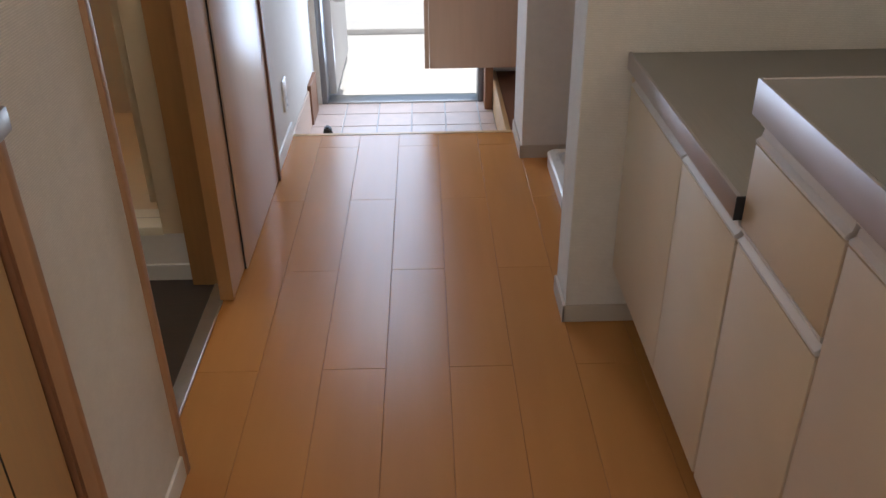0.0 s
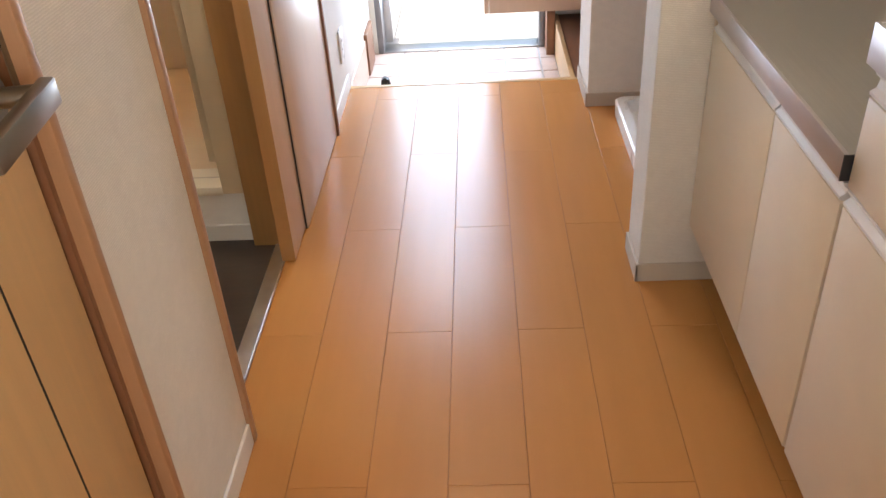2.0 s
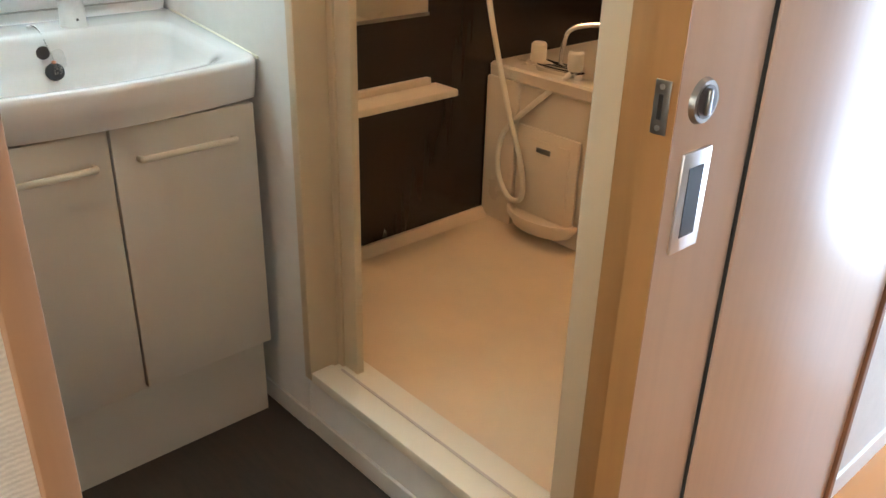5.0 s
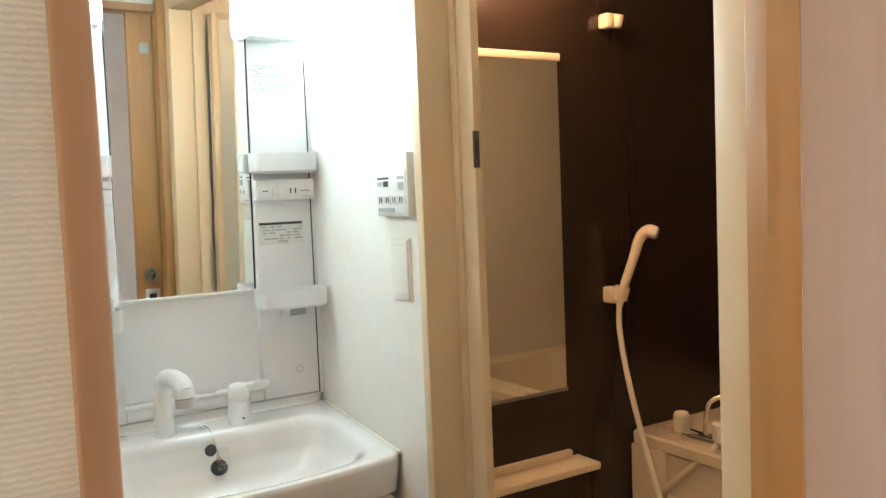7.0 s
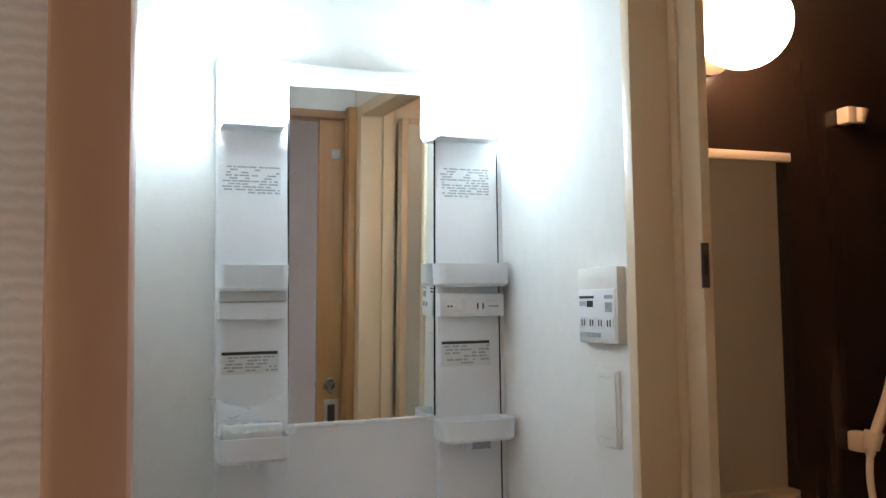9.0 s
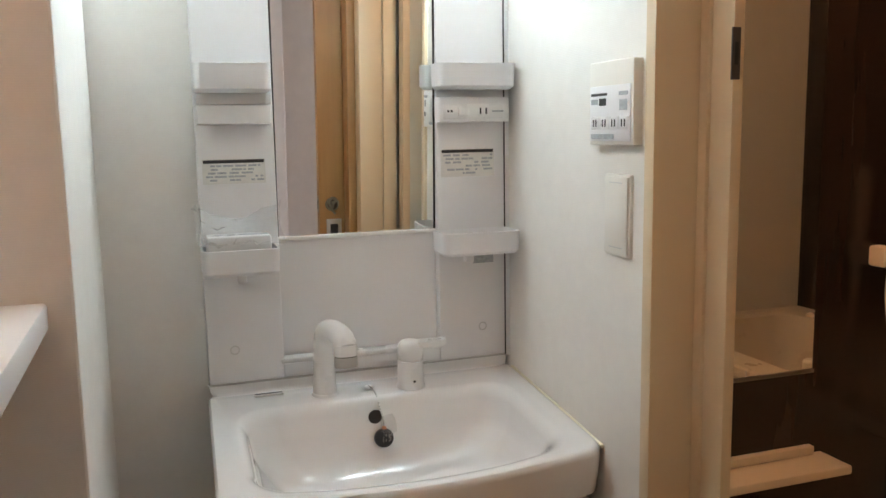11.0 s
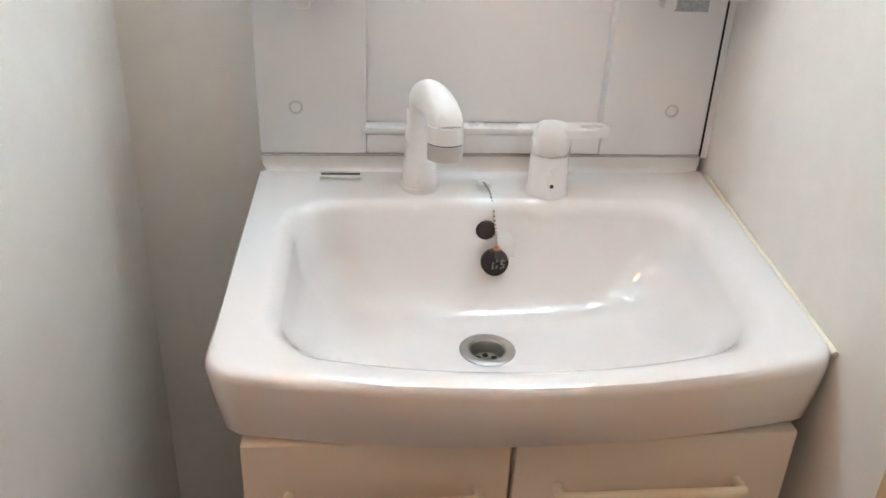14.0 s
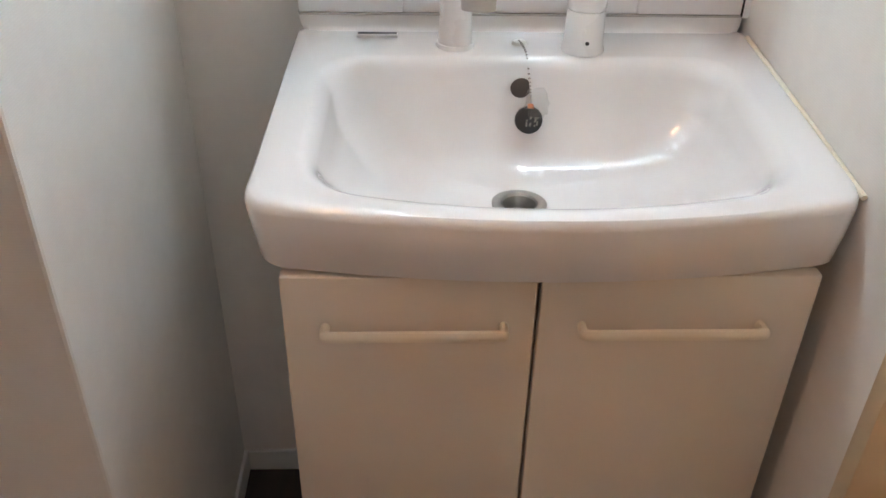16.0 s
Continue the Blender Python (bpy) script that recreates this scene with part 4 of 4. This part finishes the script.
part("spray_face", cyl((0.229, 0.9715, 1.246), (0.236, 0.976, 1.244), 0.018, 0.0165), PLASTIC_G, hd)
part("hose", tube([(0.150, 0.902, 1.036), (0.150, 0.900, 0.97), (0.165, 0.905, 0.86), (0.195, 0.915, 0.72), (0.250, 0.93, 0.52), (0.300, 0.945, 0.36), (0.300, 0.955, 0.255), (0.235, 0.965, 0.235), (0.180, 0.970, 0.31), (0.190, 0.975, 0.43), (0.280, 0.985, 0.53), (0.375, 1.00, 0.62), (0.395, 1.03, 0.655)], 0.0085, n=12, steps=10), IVORY, sh, "cream shower hose")

tub = thing("bathtub", (0.71, 1.40, 0.12), "cream moulded bathtub with a front apron and tap deck", "bathtub")
lo = [rounded_loop(0.102, 1.318, 1.000, 1.778, 0.02, 0.13), rounded_loop(0.102, 1.318, 0.996, 1.778, 0.02, 0.59), rounded_loop(0.102, 1.318, 0.984, 1.778, 0.02, 0.600), rounded_loop(0.102, 1.318, 0.982, 1.778, 0.02, 0.630), rounded_loop(0.106, 1.314, 0.987, 1.774, 0.02, 0.637),
      rounded_loop(0.52, 1.26, 1.085, 1.70, 0.09, 0.637), rounded_loop(0.535, 1.245, 1.10, 1.685, 0.09, 0.625), rounded_loop(0.57, 1.20, 1.15, 1.64, 0.10, 0.30), rounded_loop(0.62, 1.14, 1.20, 1.60, 0.10, 0.20)]
part("shell", loft(lo), CREAM_BATH, tub)
part("apron_column", box(0.103, 0.235, 0.978, 1.0, 0.13, 0.598, 0.008), CREAM_BATH, tub)
ap = part("access_panel", box(0.245, 0.485, 0.980, 0.992, 0.200, 0.475, 0.005), CREAM_BATH, tub, "removable inspection panel")
part("panel_field", box(0.275, 0.455, 0.976, 0.981, 0.225, 0.445, 0.004), CREAM_BATH, ap)
part("panel_latch", box(0.330, 0.385, 0.972, 0.977, 0.408, 0.424, 0.002), NICKEL, ap)
bm = loft([[Vector((0.365 + (0.135 * s) * math.cos(a), 0.992 - (0.085 * s) * abs(math.sin(a)), z)) for a in [math.pi * k / 20 for k in range(21)]] for s, z in ((0.80, 0.165), (1.0, 0.200), (1.0, 0.215), (0.93, 0.215), (0.8, 0.200))], True, True)
part("soap_lip", bm, CREAM_BATH, tub, "curved soap ledge at the panel foot")
bm = tube([(0.64, 0.980, 0.632), (0.638, 0.977, 0.60), (0.635, 0.982, 0.560)], 0.0015, n=6)
part("plug_chain", bm, SILVER, tub)
part("plug", ball((0.633, 0.980, 0.535), 0.026, 0.9, 0.5, 1, n=20), RUBBER, tub, "black bath plug on a chain")
mix = thing("bath_mixer", (0.36, 1.03, 0.63), "chrome bath mixer tap with cream knobs and a long swivel spout", "tap")
part("body", tube([(0.285, 1.030, 0.655), (0.36, 1.035, 0.652), (0.435, 1.040, 0.655)], 0.019, n=16), CHROME, mix)
for x in (0.29, 0.43):
    part("leg", cyl((x, 1.036, 0.630), (x, 1.034, 0.655), 0.016), CHROME, mix)
    part("knob", loft([[Vector((x + r * math.cos(a), 1.015 + r * math.sin(a), z)) for a in [2 * math.pi * k / 20 for k in range(20)]] for r, z in ((0.019, 0.665), (0.023, 0.672), (0.023, 0.715), (0.018, 0.722))]), IVORY, mix, "cream ribbed tap knob")
part("spout", tube([(0.36, 1.035, 0.66), (0.362, 1.036, 0.72), (0.372, 1.045, 0.765), (0.42, 1.075, 0.785), (0.52, 1.13, 0.795), (0.60, 1.17, 0.80), (0.635, 1.19, 0.79)], 0.0078, n=14), CHROME, mix, "long chrome spout")
mix.location.x -= 0.014
bdr = thing("bath_floor_drain", (0.697, 0.866, 0.127), "round bathroom floor drain cover", "drain")
part("cover", cyl((0.697, 0.866, 0.127), (0.697, 0.866, 0.1335), 0.062, 0.056, n=32), DRAIN_BROWN, bdr)
part("slot", ring((0.697, 0.866, 0.1325), 0.040, 0.047, 0.001), GREY_TRIM, bdr)

# ---- kitchen along the hall ----


FRONT = 2.438                                # plane of the kitchen fronts


def rail(y0, y1, z0, z1, parent, name="handle_rail"):
    """A white finger-grip rail: an upright strip with a hooked top, open to a groove whose shade is a near-black strip.
    """
    x = FRONT
    prof = ((x + 0.030, z0), (x + 0.001, z0), (x - 0.001, z0 + 0.002), (x - 0.001, z0 + 0.006), (x + 0.006, z0 + 0.011), (x + 0.008, z1 - 0.010), (x + 0.002, z1 - 0.005), (x + 0.001, z1 - 0.001), (x + 0.003, z1), (x + 0.010, z1 - 0.002), (x + 0.014, z1 - 0.012), (x + 0.030, z1 - 0.016))
    r = part(name, loft([[Vector((px, y, z)) for px, z in prof] for y in (y0 + 0.002, y1 - 0.002)]), RAIL, parent, "white finger-grip rail")
    part("groove", box(x + 0.024, x + 0.0305, y0, y1, z1 - 0.014, z1 + 0.008), DARKGAP, r)
    return r


# added near-black sheet that paints the shade seen between the fronts
def gap_shade(y0, y1, z0, z1, parent):
    part("gap_shade", box(FRONT + 0.019, FRONT + 0.0205, y0, y1, z0, z1), DARKGAP, parent, "near-black sheet painting shade into the gaps between the fronts")


def front(name, y0, y1, z0, z1, parent):
    return part(name, box(FRONT, FRONT + 0.0185, y0, y1, z0, z1, 0.0018), CABINET, parent)


low = thing("stove_base_cabinet", (2.75, -0.60, 0.0), "cream two-door base cabinet under the low stove shelf", "cabinet")
part("body", box(2.470, 3.04, -0.952, -0.251, 0.10, 0.655), CABINET, low)
# near-black plinth: the toe recess shade is put into its colour
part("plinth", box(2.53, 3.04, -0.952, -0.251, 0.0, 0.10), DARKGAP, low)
for y0, y1 in ((-0.951, -0.6655), (-0.6625, -0.256)):
    front("door", y0, y1, 0.162, 0.628, low)
    rail(y0, y1, 0.630, 0.657, low)
gap_shade(-0.951, -0.256, 0.162, 0.634, low)
part("filler_strip", box(FRONT + 0.002, FRONT + 0.020, -0.2555, -0.2475, 0.162, 0.66), CABINET, low)
sinkc = thing("sink_base_cabinet", (2.75, -1.65, 0.0), "cream kitchen base cabinet with a drawer and doors", "cabinet")
part("body", box(2.470, 3.04, -2.40, -0.963, 0.10, 0.822), CABINET, sinkc)
# plinth coloured near-black, painting in the shade under the doors
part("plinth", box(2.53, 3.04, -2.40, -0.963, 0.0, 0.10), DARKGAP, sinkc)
gap_shade(-2.395, -0.961, 0.162, 0.792, sinkc)
front("drawer_front", -1.2385, -0.960, 0.658, 0.785, sinkc)
rail(-1.2385, -0.960, 0.787, 0.819, sinkc)
front("door", -1.2385, -0.960, 0.162, 0.628, sinkc)
rail(-1.2385, -0.960, 0.630, 0.655, sinkc)
for y0, y1 in ((-1.620, -1.2445), (-2.026, -1.626), (-2.395, -2.032)):
    front("door", y0, y1, 0.162, 0.785, sinkc)
    rail(y0, y1, 0.787, 0.819, sinkc)
part("side_panel", box(2.447, 3.04, -0.9625, -0.9595, 0.705, 0.842), CABINET, sinkc, "cream side panel above the low shelf")
bm = box(2.434, 3.045, -0.957, -0.249, 0.684, 0.702, 0.002)
box(3.030, 3.048, -0.957, -0.249, 0.702, 0.88, 0.002, bm=bm)
stop = solid("stove_shelf_top", bm, STEEL, "low stainless steel stove shelf top", "worktop")
part("folded_edge", box(2.426, 2.4335, -0.957, -0.249, 0.666, 0.7045, 0.002), STEEL_LIT_EDGE, stop)
part("end_cap", box(2.4262, 2.447, -0.9595, -0.9572, 0.666, 0.7035), RUBBER, stop, "dark end cap")
bm = box(2.431, 3.045, -2.40, -0.963, 0.860, 0.878, 0.002)
ktop = solid("kitchen_worktop", bm, STEEL, "stainless steel kitchen worktop with a folded edge", "worktop")
part("folded_edge", box(2.424, 2.4305, -2.40, -0.961, 0.829, 0.8805, 0.002), STEEL_LIT_EDGE, ktop)
part("end_fold", box(2.431, 3.04, -0.963, -0.9605, 0.8425, 0.8795), STEEL_LIT_EDGE, ktop)

# ---- hall left: toilet door with lever ----
rd = thing("door_toilet", (1.45, -1.42, 0.0), "light maple hinged door with a lever handle, closed", "door", kind="structure")
part("leaf", box(1.430, 1.466, -1.760, -1.130, 0.006, 1.985, 0.002), WOOD_LIGHT, rd)
part("leaf_seam", box(1.4655, 1.4668, -1.262, -1.259, 0.01, 1.98), DARKGAP, rd)
for y0, y1 in ((-1.1125, -1.0925), (-1.800, -1.772)):
    part("frame_jamb", box(1.384, 1.492, y0, y1, 0.0, 2.03, 0.004), WOOD_TRIM, rd)
part("frame_head", box(1.384, 1.492, -1.772, -1.1125, 1.99, 2.019, 0.003), WOOD_TRIM, rd)
part("door_stop_strip", box(1.440, 1.472, -1.1225, -1.1125, 0.0, 1.99), WOOD_DARK, rd)
part("stop_gap", box(1.440, 1.455, -1.130, -1.1225, 0.006, 1.99), DARKGAP, rd)
part("latch_plate", box(1.4715, 1.4735, -1.1225, -1.1128, 0.905, 1.005), NICKEL, rd, "dark strike plate")
rose = part("handle_rose", cyl((1.466, -1.165, 0.912), (1.474, -1.165, 0.912), 0.026, 0.024, n=28), NICKEL, rd, "round nickel rose")
part("handle_neck", cyl((1.473, -1.165, 0.912), (1.522, -1.160, 0.912), 0.0105, 0.012, n=20), NICKEL, rose)
bm = box(1.514, 1.532, -1.285, -1.145, 0.897, 0.927, 0.004)
for v in bm.verts:
    k = (-1.145 - v.co.y) / 0.14
    v.co.x += 0.010 * k * (1 - k) * 2
    v.co.z -= 0.012 * k
part("lever", bm, NICKEL, rd, "flat satin nickel lever")
lr = part("lock_rose", cyl((1.466, -1.162, 0.972), (1.473, -1.162, 0.972), 0.024, 0.022, n=28), NICKEL, rd, "round nickel emergency lock rose")
part("lock_slot", box(1.4725, 1.4738, -1.166, -1.158, 0.964, 0.980), DARKGAP, lr)

# wall socket by the entrance
so = thing("wall_socket", (1.456, 1.0, 0.125), "white wall socket plate near the floor", "socket")
part("plate", box(1.452, 1.460, 0.955, 1.025, 0.135, 0.255, 0.003), PLASTIC, so)
part("insert", box(1.4598, 1.4612, 0.972, 1.008, 0.155, 0.235, 0.0005), PLASTIC_M, so)
for z in (0.178, 0.210):
    part("slot", box(1.4610, 1.4616, 0.983, 0.985, z, z + 0.008), BLACK, so)
    part("slot", box(1.4610, 1.4616, 0.993, 0.995, z, z + 0.008), BLACK, so)

# washing machine pan in the alcove
pan = thing("washing_machine_pan", (2.72, 0.41, 0.0), "white plastic washing machine drain pan on the floor", "pan")
lo = [rounded_loop(2.414, 3.035, 0.11, 0.748, 0.03, 0.0), rounded_loop(2.412, 3.037, 0.108, 0.750, 0.03, 0.052), rounded_loop(2.418, 3.031, 0.114, 0.744, 0.03, 0.058), rounded_loop(2.447, 3.002, 0.143, 0.715, 0.03, 0.058), rounded_loop(2.457, 2.992, 0.153, 0.705, 0.03, 0.018), rounded_loop(2.46, 2.97, 0.16, 0.66, 0.03, 0.014)]
part("shell", loft(lo), PLASTIC, pan)
part("rib", box(2.50, 2.93, 0.40, 0.42, 0.012, 0.022, 0.003), PLASTIC, pan)
part("drain_grate", cyl((2.72, 0.30, 0.013), (2.72, 0.30, 0.019), 0.05, 0.045, n=28), PLASTIC_G, pan)

# ---- entrance ----
shoe = thing("shoe_cabinet", (2.14, 1.64, 0.1), "pale maple wall-hung shoe cabinet over the entrance floor", "cabinet")
part("carcass", box(2.003, 2.60, 1.540, 1.875, 0.108, 2.05, 0.002), WOOD_DOOR, shoe)
part("door", box(1.981, 2.001, 1.542, 1.708, 0.108, 2.05, 0.002), WOOD_DOOR, shoe)
part("door", box(1.981, 2.001, 1.712, 1.875, 0.108, 2.05, 0.002), WOOD_DOOR, shoe)
bm = box(2.300, 2.320, 1.086, 1.875, -0.170, -0.012, 0.002)
box(2.320, 2.715, 1.086, 1.875, -0.170, -0.020, bm=bm)
solid("shoe_platform", bm, WOOD_LIGHT, "low maple-fronted platform beside the entrance floor", "platform")
solid("platform_top", box(2.322, 2.715, 1.088, 1.873, -0.0195, -0.015), WOOD_DARK, "dark brown platform top", "platform")
structure("skirting_entrance_left", box(1.452, 1.468, 1.602, 1.805, -0.170, 0.02, 0.002), WOOD_DARK, "dark brown skirting beside the front door", "skirting")
structure("skirting_entrance_left_tile", box(1.452, 1.460, 1.079, 1.60, -0.170, -0.002, 0.002), WOOD_DOOR, "pale maple skirting along the entrance floor", "skirting")
structure("skirting_entrance_right", box(2.262, 2.299, 1.765, 1.878, -0.170, 0.14, 0.002), WOOD_DARK, "dark brown post beside the front door", "skirting")
dst = thing("door_stop", (1.575, 1.13, -0.17), "dark rubber door wedge on the entrance floor", "door stop")
bm = bmesh.new()
vs = [bm.verts.new(p) for p in ((1.545, 1.105, -0.166), (1.545, 1.150, -0.166), (1.640, 1.105, -0.166), (1.640, 1.150, -0.166), (1.575, 1.110, 0.012), (1.575, 1.145, 0.012), (1.600, 1.110, 0.010), (1.600, 1.145, 0.010))]
for f in ((0, 1, 5, 4), (2, 6, 7, 3), (0, 4, 6, 2), (1, 3, 7, 5), (4, 5, 7, 6), (0, 2, 3, 1)):
    bm.faces.new([vs[i] for i in f])
bmesh.ops.bevel(bm, geom=bm.edges[:], offset=0.006, segments=2, affect="EDGES")
part("wedge", bm, RUBBER, dst)

fd = thing("door_entrance", (1.5, 1.87, -0.17), "grey steel front door standing open outwards in its metal frame", "door", kind="structure")
for x0, x1 in ((1.478, 1.506), (2.234, 2.262)):
    part("frame_jamb", box(x0, x1, 1.875, 1.985, -0.170, 1.86, 0.003), FRAME_GREY, fd)
part("frame_head", box(1.506, 2.234, 1.875, 1.985, 1.83, 1.86, 0.003), FRAME_GREY, fd)
part("frame_sill", box(1.506, 2.234, 1.875, 1.985, -0.180, -0.158, 0.003), STEEL, fd, "stainless threshold")
dl = part("leaf", box(1.500, 1.540, 1.995, 2.74, -0.155, 1.83, 0.003), METAL_DOOR, fd, "pale steel door leaf")
mail = part("mailbox", box(1.541, 1.605, 2.045, 2.36, 0.28, 0.70, 0.02, seg=4), PLASTIC_G, fd, "grey mailbox on the door's inner face")

# outside: walkway, curb, ground, canopy
walk_out = structure("walkway", box(-3.0, 7.0, 1.99, 3.18, -0.45, -0.185), CONCRETE, "pale concrete access walkway outside the door", "walkway")
structure("walkway_curb", box(-3.0, 7.0, 3.18, 3.40, -0.45, -0.15, 0.01), CONCRETE, "raised concrete curb along the walkway", "curb")
structure("walkway_canopy", box(-3.0, 7.0, 1.99, 3.08, 2.35, 2.50), CONCRETE, "concrete slab over the walkway", "canopy")
structure("wall_outside_left", box(-3.0, 1.30, 1.88, 1.99, -0.45, 2.5), FLAT_WHITE, "white outer wall", "wall")
structure("wall_outside_right", box(3.15, 7.0, 1.88, 1.99, -0.45, 2.5), FLAT_WHITE, "white outer wall", "wall")
bm = bmesh.new()
bmesh.ops.create_grid(bm, x_segments=1, y_segments=1, size=400)
for v in bm.verts:
    v.co.z = -0.30
structure("ground", bm, CONCRETE, "pale sunlit concrete yard", "ground")

# ---- pieces of the floors ----
W, L = 0.1515, 0.909
SEAM, ROW = 1.7245, -0.8815
PLANK = {}


def plank(x0, x1, y0, y1):
    key = (round(x1 - x0, 4), round(y1 - y0, 4))
    if key not in PLANK:
        w, l = key
        b = bmesh.new()
        box(-w / 2, w / 2, -l / 2, l / 2, -0.012, 0.0, 0.0007, bm=b, seg=1)
        PLANK[key] = mesh_of(b, FLOOR_WOOD)
    ob = new("plank", PLANK[key])
    ob.parent = floor_hall
    ob.location = Vector(((x0 + x1) / 2, (y0 + y1) / 2, 0.0)) - ORIGIN[floor_hall.name]


for c in range(-3, 9):
    x0, x1 = max(SEAM + c * W, 1.425), min(SEAM + (c + 1) * W, 3.05)
    if x1 - x0 < 0.02:
        continue
    start = ROW if c % 2 else ROW + L / 2
    for r in range(-5, 4):
        y0, y1 = max(start + r * L, -4.5), min(start + (r + 1) * L, 1.0555)
        if y1 - y0 > 0.02:
            plank(x0 + 0.0005, x1 - 0.0005, y0 + 0.0004, y1 - 0.0004)

TW = 0.157
me_tile = mesh_of(box(-TW / 2 + 0.003, TW / 2 - 0.003, -TW / 2 + 0.003, TW / 2 - 0.003, -0.012, 0.0, 0.0015, seg=1), TILE)
for i in range(-1, 5):
    for j in range(-1, 4):
        x, y = 1.601 + (i + 0.5) * TW, 1.265 + (j + 0.5) * TW
        if 1.445 < x < 2.30 and 1.09 < y < 1.87:
            ob = new("tile", me_tile)
            ob.parent = floor_genkan
            ob.location = Vector((x, y, -0.166)) - ORIGIN[floor_genkan.name]
me_cut = mesh_of(box(-0.032, 0.032, -TW / 2 + 0.003, TW / 2 - 0.003, -0.012, 0.0, 0.0015, seg=1), TILE)
for j in range(-1, 4):
    y = 1.265 + (j + 0.5) * TW
    if 1.09 < y < 1.87:
        ob = new("tile", me_cut)
        ob.parent = floor_genkan
        ob.location = Vector((2.265, y, -0.166)) - ORIGIN[floor_genkan.name]
